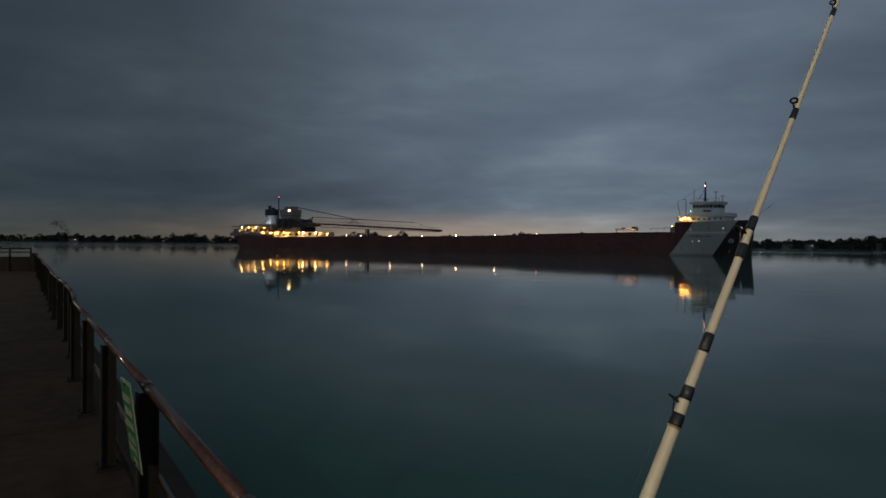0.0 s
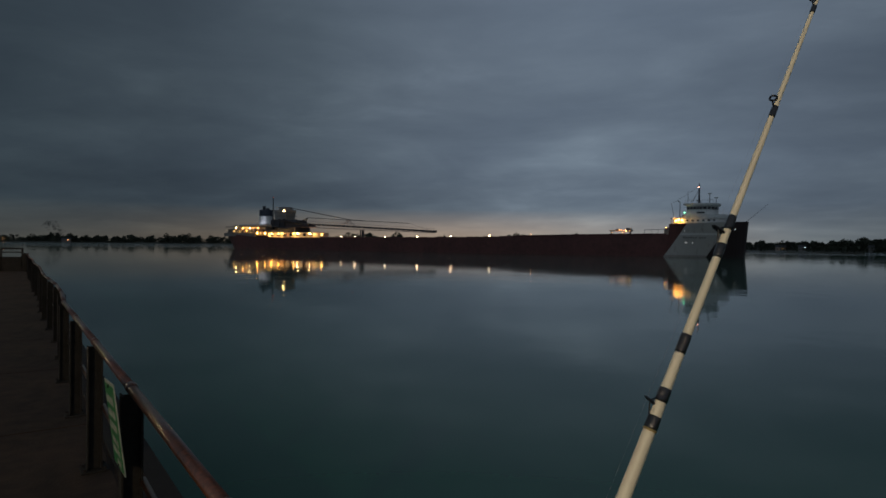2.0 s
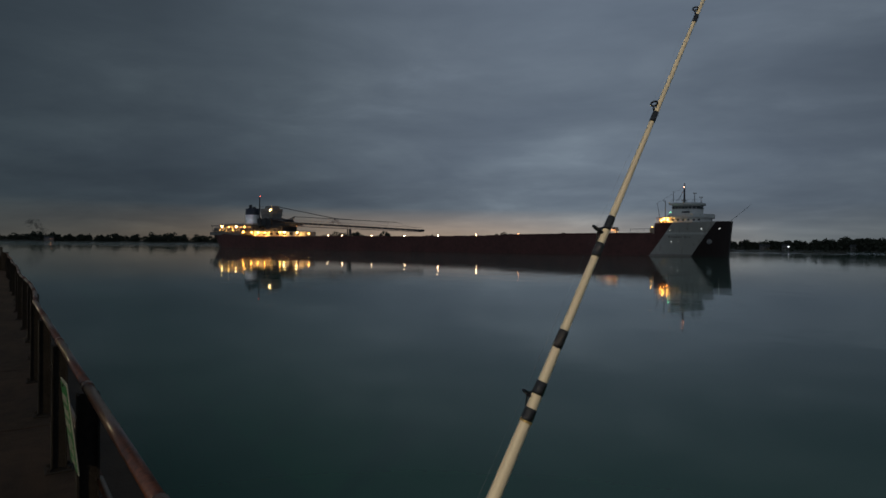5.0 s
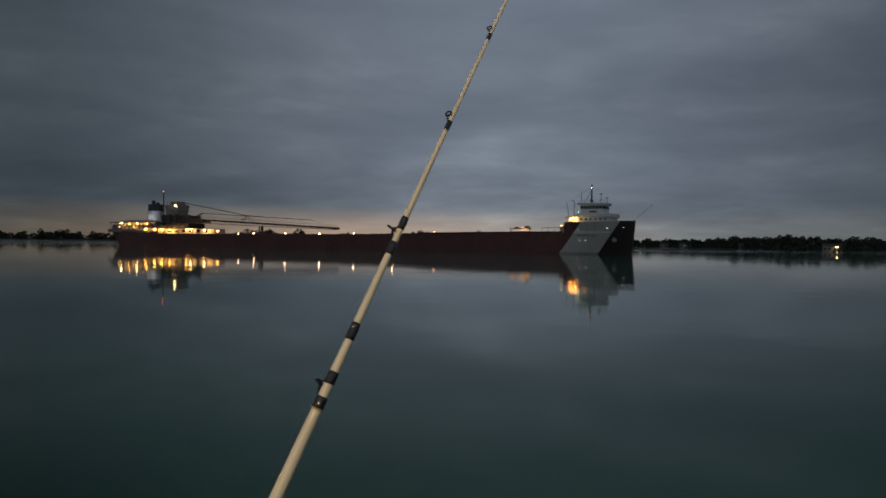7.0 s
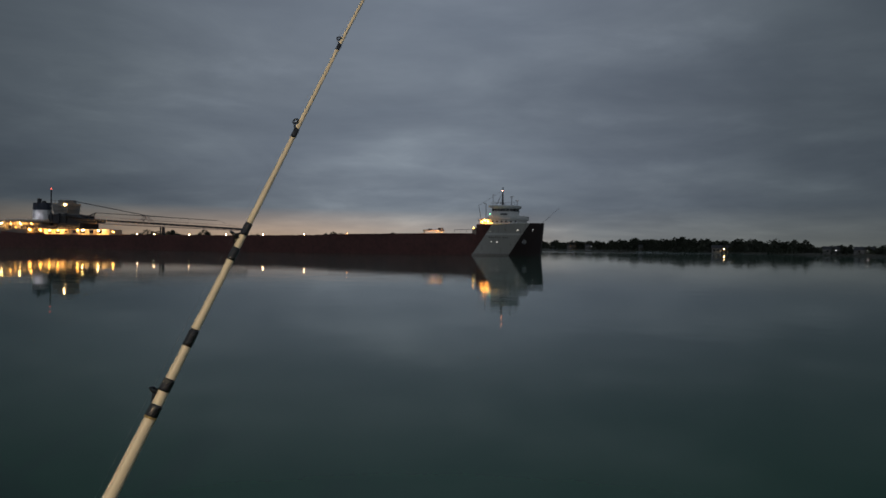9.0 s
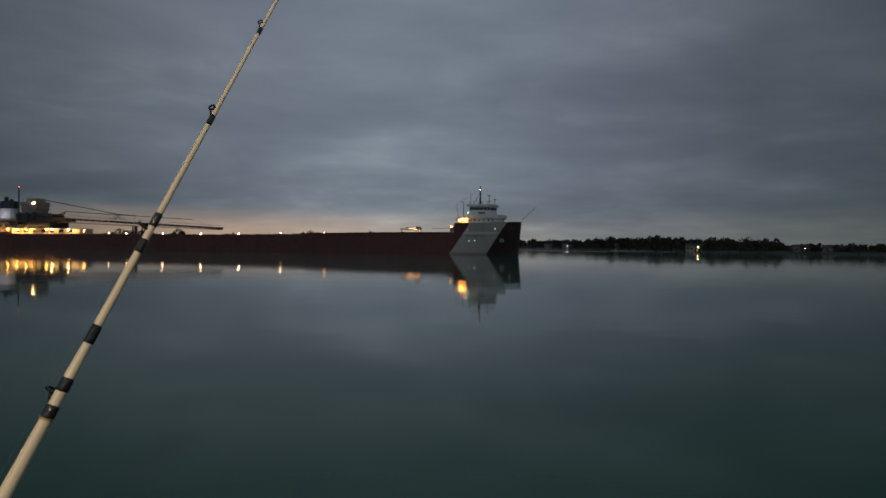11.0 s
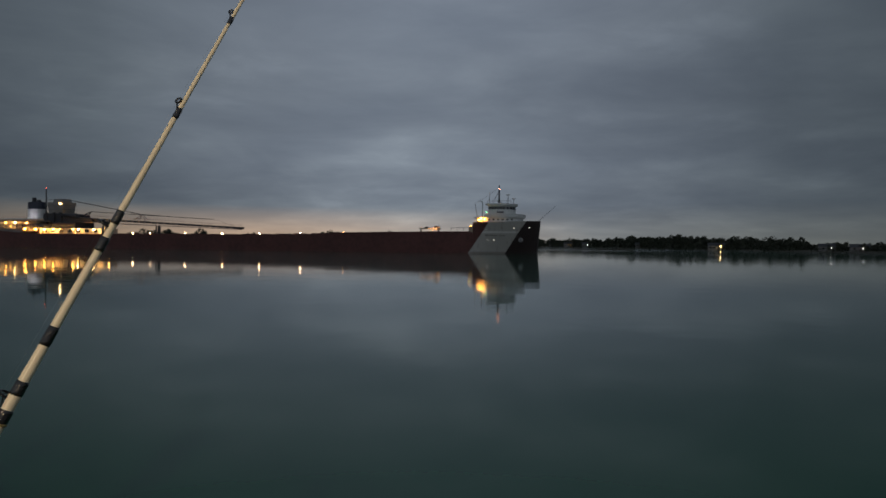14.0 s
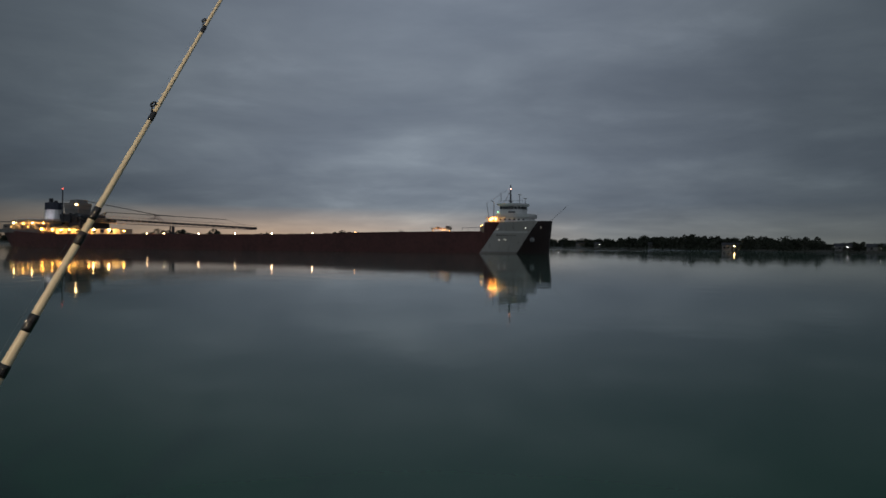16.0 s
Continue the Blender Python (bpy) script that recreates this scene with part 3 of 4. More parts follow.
# work lights behind the fore house
aft_bay = part("work_platform", box(nb(), 210.8, 213.2, -6.8, 6.8, 8.6, 9.0), M_DECKRED, ship)
part("work_shelter", box(nb(), 210.9, 213.15, -7.0, 7.0, 9.0, 11.2, 0.06), M_BUFF, aft_bay, "buff work shelter lit amber")
part("shelter_roof", box(nb(), 210.3, 213.5, -8.2, 8.2, 11.2, 11.36, 0.03), M_BUFF, aft_bay)
for x, y, z, m, r in ((212.4, -7.4, 10.9, M_AMBER, 0.36), (213.4, -7.6, 10.7, M_AMBER, 0.34), (211.6, -7.2, 10.5, M_AMBER, 0.28), (214.2, -7.9, 12.9, M_GREEN, 0.15)):
    lamp_on(x, y, z, m, r)
for x, z, r in ((214.6, 7.5, 0.10), (214.9, 4.2, 0.14), (216.6, 4.2, 0.14), (222.8, 7.9, 0.15), (227.2, 8.1, 0.14)):
    hb = half_breadth(x) * (flare(x) + (1 - flare(x)) * z / deck_height(x))
    part("porthole", ball(nb(), (x, -hb - 0.02, z), r, 2, (1, 0.5, 1)), M_PORT, ship)
hb = half_breadth(224.6) * 0.80
anchor = part("anchor", tube(nb(), (224.6, -hb - 0.35, 5.2), (224.6, -hb - 0.38, 3.9), 0.16, 0.22, 8), M_STEEL, ship, "stowed steel anchor in a pale round hawse")
part("hawse_plate", tube(nb(), (224.6, -hb + 0.5, 4.3), (224.6, -hb - 0.25, 4.3), 0.72, 0.62, 20), M_PALE, anchor)
part("fluke", box(nb(), 224.1, 225.1, -hb - 0.55, -hb - 0.25, 3.7, 4.1, 0.08), M_STEEL, anchor)
# worn lettering on the bow band, as plain bars
for k in range(9):
    x = 214.2 + 0.62 * k + (0.35 if k > 5 else 0.0)
    hb = half_breadth(x + 0.2) * (flare(x) + (1 - flare(x)) * 5.7 / deck_height(x))
    slope = math.degrees(math.atan2(half_breadth(x + 0.7) - half_breadth(x - 0.3), 1.0))
    bar = part("lettering_bar", box(nb(), 0, 0.42, -0.03, 0.25, 0, 0.50 if k % 4 else 0.58), M_TOWER, ship)
    bar.matrix_local = pose(x, -hb - 0.03, 5.4, 0, 0, -slope)
# winch gear and posts on the lit work platform
for x in (210.6, 211.5, 212.4, 213.3):
    part("platform_post", tube(nb(), (x, -7.9, 8.6), (x, -7.9, 11.2), 0.07, 0.07, 6), M_DARK, aft_bay)
part("platform_rail", tube(nb(), (210.4, -7.9, 9.7), (213.4, -7.9, 9.7), 0.06, 0.06, 6), M_DARK, aft_bay)
part("winch_housing", box(nb(), 211.0, 212.0, -7.75, -7.2, 9.0, 9.9, 0.1), M_DARK, aft_bay)
part("deck_winch", tube(box(nb(), 208.7, 210.3, -8.8, -7.0, 6.6, 8.0, 0.15), (209.5, -9.1, 8.2), (209.5, -6.8, 8.2), 0.45, 0.45, 12), M_BUFF, ship)
lamp_on(209.4, -9.3, 8.5, M_AMBER, 0.14)
# rail and stairs between the raised fore deck and the main deck
for x in (203.5, 205.5, 207.5, 209.5):
    part("deck_rail_post", tube(nb(), (x, -10.3, deck_height(x)), (x, -10.3, deck_height(x) + 1.5), 0.06, 0.06, 6), M_STEEL, ship)
part("deck_rail", tube(nb(), (203.5, -10.3, 7.9), (210.4, -10.3, 8.0), 0.06, 0.06, 6), M_STEEL, ship)
# hatch crane under an amber lamp
crane = part("hatch_crane", box(nb(), 192.2, 199.4, -8.2, -7.6, 7.5, 7.95, 0.08), M_BUFF, ship, "amber-lit hatch crane beam")
for x in (192.8, 198.6):
    part("crane_leg", box(nb(), x - 0.25, x + 0.25, -8.1, -7.7, 5.6, 7.4), M_BUFF, crane)
part("cab", box(nb(), 197.5, 199.0, -9.0, -7.6, 7.3, 8.5, 0.1), M_BUFF, crane)
part("cab_window", box(nb(), 197.6, 198.7, -9.06, -8.98, 7.9, 8.5, 0.0), M_WINDOW, crane)
part("crane_brace", tube(tube(nb(), (194.6, -8.3, 5.6), (196.5, -8.3, 7.3), 0.09, 0.09, 6), (196.5, -8.3, 7.3), (198.5, -8.3, 5.6), 0.09, 0.09, 6), M_BUFF, crane)
part("motor_box", box(nb(), 194.2, 195.3, -8.6, -7.5, 7.8, 8.25, 0.1), M_DARK, crane)
lamp("crane_light", "AREA", ship.matrix_world @ look((196.5, -10.3, 7.0), (196.5, -7.9, 7.9)), 190, (1.0, 0.42, 0.14), 0.5)
lamp("fore_work_light", "AREA", ship.matrix_world @ look((211.7, -9.0, 10.6), (212.1, -7.0, 9.9)), 150, (1.0, 0.52, 0.12), 0.5)

# aft houses
aft = part("aft_house", box(nb(), 5.0, 33.0, -9.0, 9.0, 6.0, 9.3, 0.12), M_TOWER, ship, "grey aft deckhouse with lit galleries")
part("gallery_roof", box(nb(), 4.2, 34.0, -10.0, 10.0, 10.15, 10.45, 0.05), M_TOWER, aft)
part("bulwark_strake", box(nb(), 4.0, 27.0, -10.5, -10.38, 5.8, 7.3, 0.03), M_TOWER, aft)
part("lower_gallery_roof", box(nb(), 25.5, 46.0, -10.5, -8.4, 7.85, 8.1, 0.04), M_TOWER, aft)
for k in range(10):
    x = 5.0 + k * 3.1
    part("stanchion", tube(nb(), (x, -9.8, 6.2), (x, -9.8, 10.2), 0.08, 0.08, 6), M_TOWER, aft)
    if k < 9:
        part("window_pane", box(nb(), x + 1.0, x + 1.8, -9.06, -8.98, 7.9, 8.6), M_AMBERWIN if k in (1, 4) else M_WINDOW, aft)
part("upper_house", box(nb(), 10, 30, -7, 7, 9.3, 11.4, 0.12), M_BUFF, aft)
mid = part("engine_casing", box(nb(), 33.2, 66.0, -8.4, -2.5, 5.4, 7.5, 0.12), M_BUFF, ship, "buff low casing under the boom, lit amber")
for k in range(7):
    x = 35.0 + k * 4.2
    part("door_opening", box(nb(), x, x + 2.0, -8.47, -8.38, 5.9, 7.2), M_WINDOW, mid)
for x, y, z, m, r in ((12.5, -10.1, 9.8, M_WARM, 0.34), (17.5, -10.1, 9.6, M_AMBER, 0.30), (22.5, -10.1, 9.7, M_WARM, 0.32), (28.5, -10.1, 9.6, M_AMBER, 0.30),
                      (28.0, -10.3, 7.2, M_AMBER, 0.37), (33.5, -10.3, 7.0, M_AMBER, 0.37), (38.0, -10.3, 6.9, M_AMBER, 0.37), (42.5, -10.3, 7.0, M_AMBER, 0.35),
                      (51.5, -9.6, 7.1, M_AMBER, 0.37), (54.0, -9.6, 7.1, M_WARM, 0.36), (61.7, -9.6, 6.9, M_WARM, 0.35), (68.9, -9.6, 6.5, M_AMBER, 0.37)):
    lamp_on(x, y, z, m, r)
for x, z, e in ((13.0, 9.7, 150), (21.0, 9.7, 180), (28.0, 7.4, 380), (34.0, 7.2, 460), (41.0, 7.2, 460), (52.0, 7.0, 330), (62.0, 6.8, 260)):
    lamp("gallery_light", "AREA", ship.matrix_world @ look((x, -10.6, z), (x, -8.4, z - 0.7)), e, (1.0, 0.52, 0.13), 0.6)
funnel = part("funnel", prism(nb(), [(21.6 + 4.1 * math.cos(a * math.pi / 8), 2.6 * math.sin(a * math.pi / 8)) for a in range(16)], 10.2, 16.0, 0.05), M_WHITE, ship, "funnel, white below and dark blue above")
part("funnel_top", prism(nb(), [(21.6 + 4.0 * math.cos(a * math.pi / 8), 2.55 * math.sin(a * math.pi / 8)) for a in range(16)], 15.6, 18.6, 0.04), M_NAVY, funnel)
for x, z in ((20.6, 20.4), (23.2, 19.4)):
    part("exhaust_pipe", tube(nb(), (x, -0.3, 18.4), (x, -0.3, z), 0.8, 0.75, 12), M_DARK, funnel)
lamp("funnel_light", "AREA", ship.matrix_world @ look((22.6, -5.6, 11.9), (21.9, -2.4, 13.0)), 48, (0.86, 0.86, 1.0), 0.4)
mast = part("aft_mast", tube(nb(), (26.6, 0, 9.8), (26.6, 0, 24.2), 0.34, 0.2), M_DARK, ship)
part("lamp", ball(nb(), (26.6, 0, 24.4), 0.17), M_REDL, mast, "red mast lamp")
tower = part("conveyor_tower", prism(nb(), [(31.4, -2.7), (38.4, -2.7), (38.4, 2.7), (31.4, 2.7)], 13.5, 18.2, -0.17), M_PALE, ship, "pale grey flared conveyor tower with ledges")
for z in (15.2, 16.9):
    part("floor_ledge", box(nb(), 30.2, 39.3, -3.5, 3.5, z, z + 0.2), M_STEEL, tower)
part("top_house", box(nb(), 33.0, 37.8, -2.2, 2.2, 18.1, 19.6, 0.12), M_PALE, tower)
for x in (31.2, 35, 38.4):
    part("tower_leg", box(nb(), x - 0.4, x + 0.4, -3.9, -3.1, 7.0, 14.0), M_DARK, tower)
    part("tower_leg", box(nb(), x - 0.4, x + 0.4, 3.1, 3.9, 7.0, 14.0), M_DARK, tower)
part("lamp", ball(nb(), (38.0, -3.5, 17.5), 0.34), M_WARM, tower)
part("top_rail", box(nb(), 30.6, 38.9, -3.2, -3.1, 19.2, 19.3), M_STEEL, tower)
for a in range(5):
    part("rail_post", tube(nb(), (30.7 + a * 2.0, -3.15, 18.1), (30.7 + a * 2.0, -3.15, 19.3), 0.06, 0.06, 6), M_STEEL, tower)
bm = nb()
profile = ((29.5, 10.0), (29.5, 13.6), (38.5, 13.6), (44.0, 12.5), (53.0, 11.5), (53.0, 10.3))
near_side, far_side = ([bm.verts.new((x, y * (1.0 if x < 45 else 0.6), z)) for x, z in profile] for y in (-3.7, 3.7))
bm.faces.new(near_side)
bm.faces.new(far_side[::-1])
for a in range(6):
    bm.faces.new((near_side[a], near_side[(a + 1) % 6], far_side[(a + 1) % 6], far_side[a]))
pivot = part("boom_pivot", bm, M_DARK, ship, "dark sloping boom pivot machinery")
part("pedestal", box(nb(), 36, 47, -4.5, 4.5, 7.0, 10.0, 0.2), M_DARK, pivot)
part("winch_drum", tube(nb(), (46.0, -2.6, 12.6), (46.0, 2.6, 12.6), 0.8, 0.8, 14), M_DARK, pivot)
# unloading boom: lattice of two chords and braces
boom = new("unloading_boom")
boom.parent = ship
tagged(boom, "long lattice unloading boom", "")
P0, P1 = Vector((48.0, 0, 11.6)), Vector((119.5, 0, 8.0))
for y in (-1.3, 1.3):
    part("lower_chord", tube(nb(), P0 + Vector((0, y, -1.5)), P1 + Vector((0, y, -0.55)), 0.16, 0.12, 6), M_BOOM, boom)
    part("walkway_rail", tube(nb(), P0 + Vector((0, y, 1.3)), P1 + Vector((0, y, 1.0)), 0.06, 0.06, 5), M_BOOM, boom)
bm = nb()
box(bm, 0, 71.6, -1.2, 1.2, -0.36, 0.36)
ob = part("conveyor_trough", bm, M_DARK, boom)
ob.matrix_local = Matrix.Translation(P0) @ Matrix.Rotation(math.atan2(P0.z - P1.z, P1.x - P0.x), 4, "Y")
for k in range(24):
    f, g = k / 24, (k + 0.5) / 24
    h = (k + 1) / 24
    a, b, c = P0.lerp(P1, f), P0.lerp(P1, g), P0.lerp(P1, h)
    part("brace", tube(tube(nb(), a + Vector((0, -1.3, 0)), b + Vector((0, -1.3, -1.5 + 0.95 * g)), 0.075, 0.075, 5), b + Vector((0, -1.3, -1.5 + 0.95 * g)), c + Vector((0, -1.3, 0)), 0.075, 0.075, 5), M_BOOM, boom)
    part("rail_post", tube(nb(), a + Vector((0, -1.3, 0)), a + Vector((0, -1.3, 1.25)), 0.05, 0.05, 5), M_BOOM, boom)
part("boom_head", box(nb(), 119.0, 120.5, -1.4, 1.4, 7.5, 8.35, 0.15), M_DARK, boom)
for s in (-3.0, 3.0):
    for y in (-1.2, 1.2):
        part("hoist_frame_leg", tube(nb(), (75.0 + s, y, 10.4), (75.0, y * 0.3, 13.2), 0.13, 0.11, 6), M_BOOM, boom)
part("hoist_frame_brace", tube(nb(), (73.6, -0.8, 11.7), (76.4, -0.8, 11.7), 0.09, 0.09, 6), M_BOOM, boom)
for y in (-1.4, 1.4):
    part("boom_rest", tube(nb(), (82.5, y * 0.4, 5.3), (82.5, y * 0.4, 8.9), 0.30, 0.26, 8), M_DARK, ship)
# tie frame and hoist wires
part("tie_frame", tube(tube(nb(), (46.5, -1.6, 12.4), (50.2, 0, 14.4), 0.22, 0.18, 8), (46.5, 1.6, 12.4), (50.2, 0, 14.4), 0.22, 0.18, 8), M_DARK, boom)
part("tie_cable", tube(nb(), (50.2, 0, 14.4), (108.0, 0, 11.2), 0.12, 0.10, 6), M_DARK, boom)
part("tie_cable", tube(nb(), (108.0, 0, 11.2), (117.0, 0, 8.6), 0.03, 0.03, 6), M_DARK, boom)
for k in range(13):
    xa = 54.0 + 4.1 * k
    foot, head = P0.lerp(P1, (xa - 48.0) / 71.5), Vector((xa, 0, 14.4 - 3.2 * (xa - 50.2) / 57.8))
    part("truss_post", tube(nb(), foot + Vector((0, -0.4, 0.2)), head, 0.04, 0.035, 5), M_BOOM, boom)
    nxt = P0.lerp(P1, (xa + 4.1 - 48.0) / 71.5)
    part("truss_diagonal", tube(nb(), head, nxt + Vector((0, -0.4, 0.2)), 0.03, 0.03, 5), M_BOOM, boom)
part("hoist_wire", tube(nb(), (38.5, 0, 19.2), (75.0, 0, 13.2), 0.16, 0.13, 6), M_DARK, boom)
part("hoist_wire", tube(nb(), (75.0, 0, 13.2), (84, 0, 12.6), 0.10, 0.10, 6), M_DARK, boom)
# stern rail, small davit and post
for k in range(8):
    x = -1.4 + k * 0.95
    hb = half_breadth(x) - 0.3
    part("stern_rail_post", tube(nb(), (x, -hb, deck_height(x)), (x, -hb, deck_height(x) + 1.2), 0.05, 0.05, 6), M_STEEL, ship)
part("stern_rail", tube(nb(), (-1.4, -half_breadth(-1.4) + 0.3, 8.1), (5.2, -half_breadth(5.2) + 0.3, 7.9), 0.06, 0.06, 6), M_STEEL, ship)
part("stern_davit", tube(tube(nb(), (0.2, -2, 6.8), (0.2, -2, 10.6), 0.22, 0.18, 8), (0.2, -2, 10.6), (2.0, -2, 11.2), 0.25, 0.25, 8), M_DARK, ship)
part("vent_post", tube(nb(), (89.0, -6, 5.2), (89.0, -6, 8.4), 0.4, 0.3, 8), M_DARK, ship)

# ---------------------------------------------------------------- pier with railing
RAIL_D = Vector((-0.6916, 0.7223, 0)).normalized()
RAIL_N = Vector((RAIL_D.y, -RAIL_D.x, 0))          # towards the water
POST0 = Vector((-1.315, 1.868, 0))
STEP = 1.72
pier_m = Matrix.Translation(POST0) @ Matrix.Rotation(math.atan2(RAIL_D.y, RAIL_D.x), 4, "Z")   # local x along the rail, local -y to the water


def on_pier(ob):
    ob.matrix_world = pier_m @ ob.matrix_basis
    return ob


tagged(on_pier(part("floor_pier_deck", box(nb(), -14, 44, -0.42, 9.0, -1.6, -0.014, 0.02), M_CONCRETE)), "worn brown concrete pier deck", "pier", kind="structure")
deck = bpy.data.objects["floor_pier_deck"]
slab_mesh = None
for i in range(19):
    for j in range(3):
        if slab_mesh is None:
            s_ob = part("slab", box(nb(), 0.012, 2.988, 0.012, 2.988, -0.02, 0.0, 0.006), M_CONCRETE, deck)
            slab_mesh = s_ob.data
        else:
            s_ob = new("slab", slab_mesh)
            s_ob.parent = deck
        s_ob.location = (-13.6 + 3.0 * i, -0.12 + 3.0 * j, 0.0)
# steel edge to the water
part("edge_angle", box(nb(), -14, 44, -0.44, -0.14, -0.1, -0.004, 0.01), M_POST, deck)
railing = new("pier_railing")
railing.matrix_world = pier_m
tagged(railing, "rusty brown pipe railing on dark steel posts along the pier", "railing")
TOP = 0.95


def jog(k):
    """How far the rail stands out towards the water at a post: the far run was rebuilt a little further out."""
    return 0.0 if k < 5 else -0.06 - 0.03 * math.sin(k * 1.3)


for k in range(-3, 23):
    x, y0, y1 = k * STEP - 0.36, jog(k), jog(k + 1)
    bm = nb()
    box(bm, x - 0.045, x + 0.045, y0 - 0.05, y0 - 0.04, 0, TOP - 0.03)
    box(bm, x - 0.045, x + 0.045, y0 + 0.04, y0 + 0.05, 0, TOP - 0.03)
    box(bm, x - 0.006, x + 0.006, y0 - 0.04, y0 + 0.04, 0, TOP - 0.03)
    p = part("post", bm, M_POST, railing)
    part("base_plate", box(nb(), x - 0.09, x + 0.09, y0 - 0.09, y0 + 0.09, 0, 0.014, 0.004), M_POST, p)
    for sx in (-0.065, 0.065):
        for sy in (-0.065, 0.065):
            part("bolt", tube(nb(), (x + sx, y0 + sy, 0.012), (x + sx, y0 + sy, 0.034), 0.011, 0.011, 6), M_POST, p)
    part("pipe_collar", tube(nb(), (x - 0.04, y0, TOP), (x + 0.04, y0, TOP), 0.028, 0.028, 14), M_RAIL, p, smooth=True)
    part("top_rail", tube(nb(), (x, y0, TOP), (x + STEP, y1, TOP), 0.024, 0.024, 18), M_RAIL, railing, smooth=True)
    part("mid_rail", tube(nb(), (x, y0 - 0.055, 0.47), (x + STEP, y1 - 0.055, 0.47), 0.018, 0.018, 12), M_RAIL, railing, smooth=True)

# notice on the railing
sign = new("notice_sign")
sign.matrix_world = pier_m @ pose(1.04, 0.064, 0.61, -6.5, 5.7, -0.9) @ Matrix.Diagonal((0.86, 1.0, 0.86, 1.0))
tagged(sign, "weathered green notice board with white border and worn lettering", "sign")
part("board", box(nb(), 0, 0.44, 0, 0.006, 0, 0.50, 0.003), M_SIGNW, sign)
part("green_field", box(nb(), 0.016, 0.424, 0.006, 0.009, 0.016, 0.482), M_SIGN, sign)
for z, h, ws in ((0.375, 0.042, (0.12, 0.08, 0.06)), (0.30, 0.042, (0.10, 0.16)), (0.225, 0.042, (0.07, 0.11, 0.08)), (0.15, 0.032, (0.14, 0.10)), (0.095, 0.032, (0.08, 0.06, 0.10)), (0.04, 0.026, (0.16,))):
    x = 0.06
    for w_ in ws:
        part("lettering_bar", box(nb(), x, x + w_, 0.009, 0.011, z, z + h), M_SIGNW, sign)
        x += w_ + 0.03
for z in (0.03, 0.475):
    part("bolt", tube(nb(), (0.2, 0.0, z), (0.2, 0.014, z), 0.008, 0.008, 8), M_POST, sign)

# fence across the far end of the pier
fence = new("end_fence")
fence.matrix_world = pier_m @ pose(38.6, 0, 0)
tagged(fence, "dark solid fence with a top rail across the pier end", "fence")
part("panel", box(nb(), 0, 0.12, 0.1, 9.0, 0, 0.80), M_POST, fence)
part("top_rail", tube(nb(), (0.06, 0.1, 1.25), (0.06, 9.0, 1.25), 0.04, 0.04, 10), M_POST, fence)
part("middle_rail", tube(nb(), (0.06, 0.1, 1.05), (0.06, 9.0, 1.05), 0.03, 0.03, 10), M_POST, fence)
for k in range(10):
    part("post", box(nb(), 0.0, 0.1, 0.1 + k * 0.95, 0.2 + k * 0.95, 0, 1.25), M_POST, fence)
part("end_post", box(nb(), -0.15, 0.2, -0.15, 0.15, 0, 1.0, 0.03), M_POST, fence)

# ---------------------------------------------------------------- fishing rod leaning over the rail
ROD_A, ROD_B = Vector((-0.065, 0.979, 1.434)), Vector((0.222, 1.154, 2.103))
AX = (ROD_B - ROD_A).normalized()
ROD_K = 1.55          # heavy rod: size of the whole rod against its drawing
LEN = (ROD_B - ROD_A).length / ROD_K
SIDE = Vector((-1, 0.12, 0))
SIDE = (SIDE - AX * SIDE.dot(AX)).normalized()
rod = new("fishing_rod")
S_BUTT = -(ROD_A.z / AX.z - 0.004) / ROD_K
BUTT = ROD_A + AX * S_BUTT * ROD_K
rod.location, rod.scale = BUTT, (ROD_K, ROD_K, ROD_K)
tagged(rod, "cream fishing rod with black-wrapped line guides leaning out over the water", "fishing rod")


def at(s):
    """Point of the rod, s metres above the lowest guide foot; the tip bends over slightly."""
    bend = max(0.0, s - LEN) ** 2 * 0.10
    return AX * (s - S_BUTT) + Vector((1, 0.3, -0.5)) * bend


def radius(s):
    knots = [(-1.8, 0.0125), (-0.8, 0.011), (-0.1, 0.0080), (0.0, 0.0068), (0.16 * LEN, 0.0054), (0.45 * LEN, 0.0043), (0.73 * LEN, 0.0032), (LEN, 0.0025), (LEN + 0.6, 0.0011), (LEN + 1, 0.001)]
    s = max(s, knots[0][0])
    for (a, ra), (b, rb) in zip(knots, knots[1:]):
        if s <= b:
            return 0.86 * (ra + (rb - ra) * (s - a) / (b - a))
    return 0.001


def sleeve(name, s0, s1, extra, mat, parent, n=6, seg=16, label=""):
    bm = nb()
    rings = []
    for k in range(n + 1):
        s = s0 + (s1 - s0) * k / n
        c, r = at(s), radius(s) + extra * (1 if 0 < k < n or extra == 0 else 0.45)
        u_ = SIDE
        v_ = AX.cross(u_)
        rings.append([bm.verts.new(c + u_ * math.cos(2 * math.pi * j / seg) * r + v_ * math.sin(2 * math.pi * j / seg) * r) for j in range(seg)])
    for p, q in zip(rings, rings[1:]):
        for j in range(seg):
            bm.faces.new((p[j], p[(j + 1) % seg], q[(j + 1) % seg], q[j]))
    bm.faces.new(rings[0][::-1])
    bm.faces.new(rings[-1])
    return part(name, bm, mat, parent, label, smooth=True)


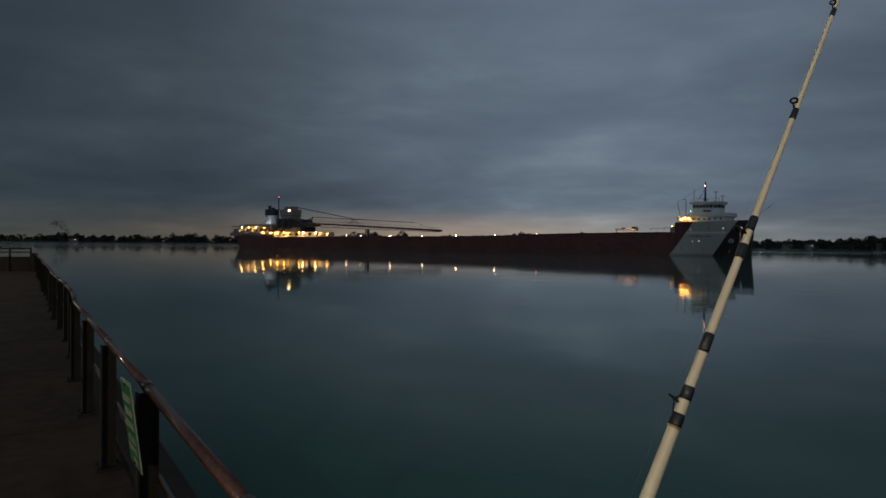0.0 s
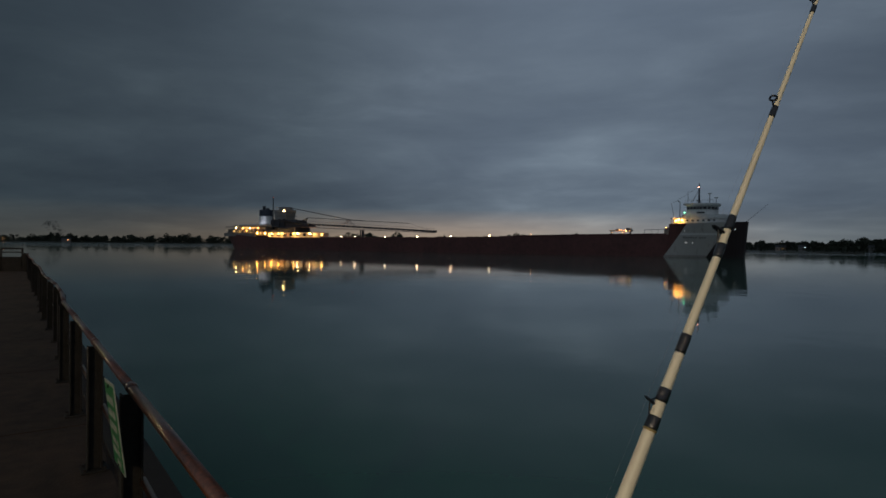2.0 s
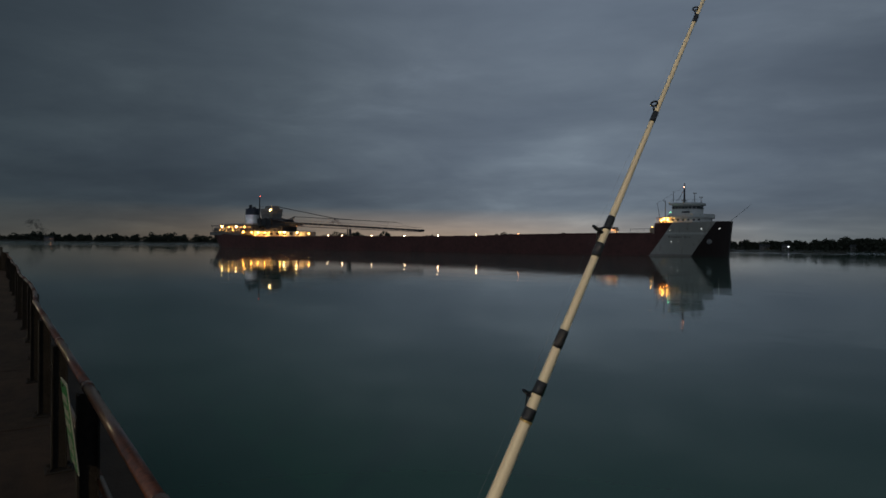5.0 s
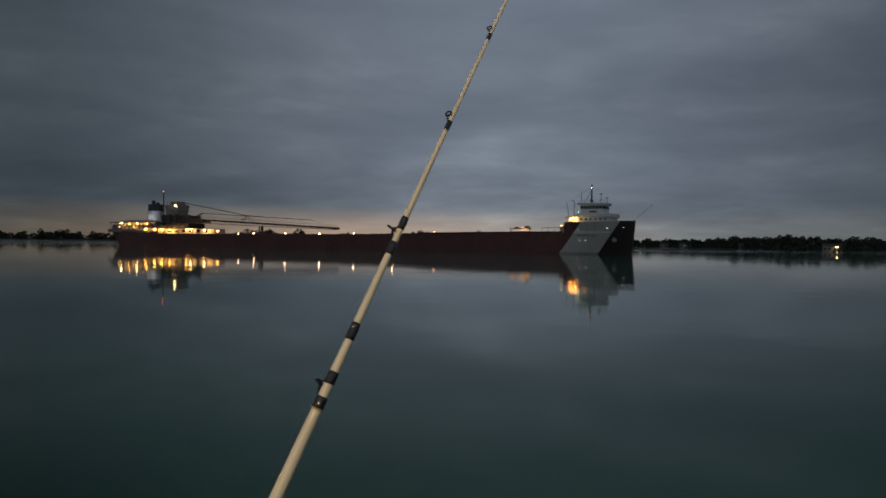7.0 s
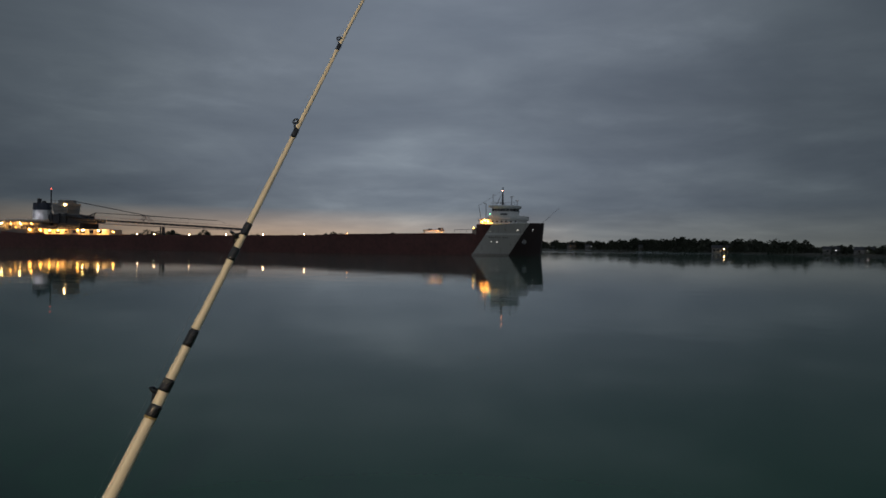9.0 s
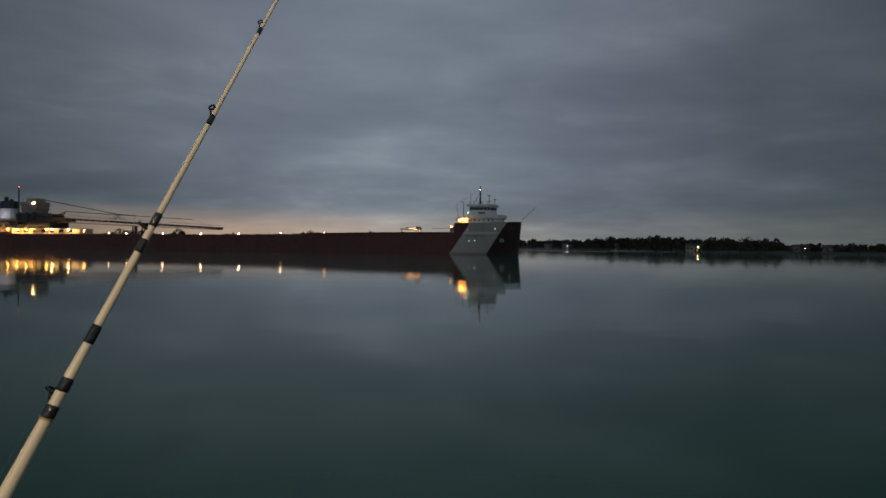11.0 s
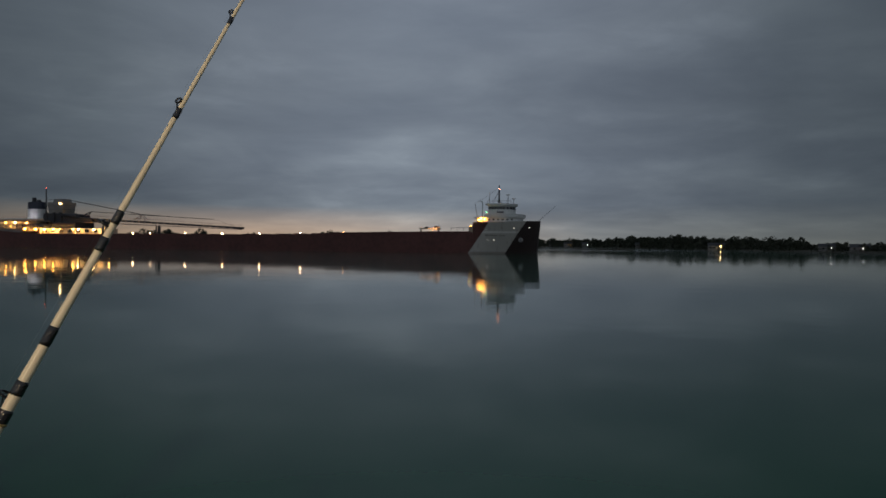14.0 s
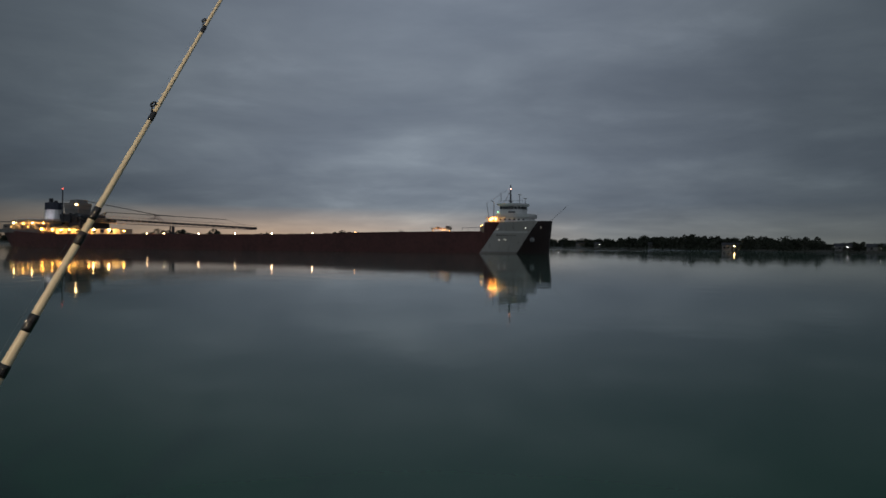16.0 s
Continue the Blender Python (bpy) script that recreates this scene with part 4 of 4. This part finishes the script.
def ring(bm, centre, normal, big, small, seg=20, sub=8):
    q = normal.to_track_quat("Z", "Y").to_matrix()
    rows_v = []
    for i in range(seg):
        a = 2 * math.pi * i / seg
        row = []
        for j in range(sub):
            b = 2 * math.pi * j / sub
            p = Vector(((big + small * math.cos(b)) * math.cos(a), (big + small * math.cos(b)) * math.sin(a), small * math.sin(b)))
            row.append(bm.verts.new(centre + q @ p))
        rows_v.append(row)
    for i in range(seg):
        for j in range(sub):
            bm.faces.new((rows_v[i][j], rows_v[(i + 1) % seg][j], rows_v[(i + 1) % seg][(j + 1) % sub], rows_v[i][(j + 1) % sub]))
    return bm


sleeve("blank", S_BUTT + 0.30, LEN + 0.62, 0.0, M_ROD, rod, 60)
sleeve("grip", S_BUTT, S_BUTT + 0.31, 0.006, M_WRAP, rod, 10, label="black foam grip")
TOEYE = Vector((-0.25, -1, 0.15))
TOEYE = (TOEYE - AX * TOEYE.dot(AX)).normalized()


def single_guide(s, size, wrap):
    """Single-foot guide: a wrap on the blank and a ring standing off above it."""
    w_ = sleeve("wrap", s - wrap / 2, s + wrap / 2, 0.0006, M_WRAP, rod)
    c = at(s + wrap / 2 + size * 2.3) + SIDE * size * 1.45 + TOEYE * (radius(s) * 0.8)
    g = part("guide_ring", ring(nb(), c, (AX * 0.15 + TOEYE * 0.95 + SIDE * 0.30).normalized(), size, size * 0.32), M_METAL, rod, smooth=True)
    foot = at(s + wrap * 0.35) + (SIDE * 0.5 + TOEYE * 0.8).normalized() * radius(s)
    part("foot", tube(nb(), foot, c - AX * size * 0.95, size * 0.34, size * 0.22, 8), M_METAL, g)


def double_guide(s0, s1, size, wrap):
    """Two-foot guide: a wrap on each foot and a braced ring between."""
    for s in (s0, s1):
        sleeve("wrap", s - wrap / 2, s + wrap / 2, 0.0007, M_WRAP, rod)
        # the glint at the lowest wrap is put in as a thin gold band
        if s == s0 == 0.0:
            sleeve("glint_band", s - wrap / 2 - 0.0012, s - wrap / 2 + 0.0012, 0.0011, M_GLINT, rod, 2)
    c = at((s0 + s1) / 2 + (s1 - s0) * 0.16) + SIDE * (radius(s0) + size * 0.62)
    g = part("guide_ring", ring(nb(), c, (AX * 0.94 - SIDE * 0.30 + TOEYE * 0.15).normalized(), size, size * 0.22), M_METAL, rod, smooth=True)
    bm = nb()
    for s in (s0 + wrap * 0.4, s1 - wrap * 0.4):
        for sg in (-0.7, 0.7):
            tube(bm, at(s) + SIDE * radius(s), c + TOEYE * sg * size * 0.8, size * 0.13, size * 0.13, 6)
    part("foot", bm, M_METAL, g)


def along(p):
    return (Vector(p) - ROD_A).dot(AX) / ROD_K


single_guide(LEN, 0.0028, 0.010)
single_guide(along((0.140, 1.108, 1.921)), 0.0034, 0.013)
double_guide(along((0.061, 1.060, 1.733)) - 0.030, along((0.061, 1.060, 1.733)) + 0.002, 0.0065, 0.016)
sleeve("ferrule_wrap", along((-0.015, 1.011, 1.548)) - 0.010, along((-0.015, 1.011, 1.548)) + 0.010, 0.0007, M_WRAP, rod)
double_guide(0.0, along((-0.047, 0.990, 1.473)), 0.0055, 0.014)
single_guide(LEN + 0.12, 0.0038, 0.010)
single_guide(LEN + 0.26, 0.0032, 0.008)
single_guide(LEN + 0.40, 0.0028, 0.007)
GUIDES = [at(max(-0.9, S_BUTT + 0.3)) + SIDE * 0.022, at(0.012) + SIDE * 0.0125, at(along((0.061, 1.060, 1.733)) - 0.008) + SIDE * 0.0105, at(along((0.140, 1.108, 1.921)) + 0.011) + SIDE * 0.0072, at(LEN + 0.009) + SIDE * 0.0057, at(LEN + 0.14) + SIDE * 0.005, at(LEN + 0.62)]
bm = nb()
for p, q in zip(GUIDES, GUIDES[1:]):
    tube(bm, p, q, 0.00005, 0.00005, 5)
part("fishing_line", bm, M_LINE, rod, "thin clear fishing line")
part("tip_ring", ring(nb(), at(LEN + 0.625), AX, 0.003, 0.0008), M_METAL, rod)
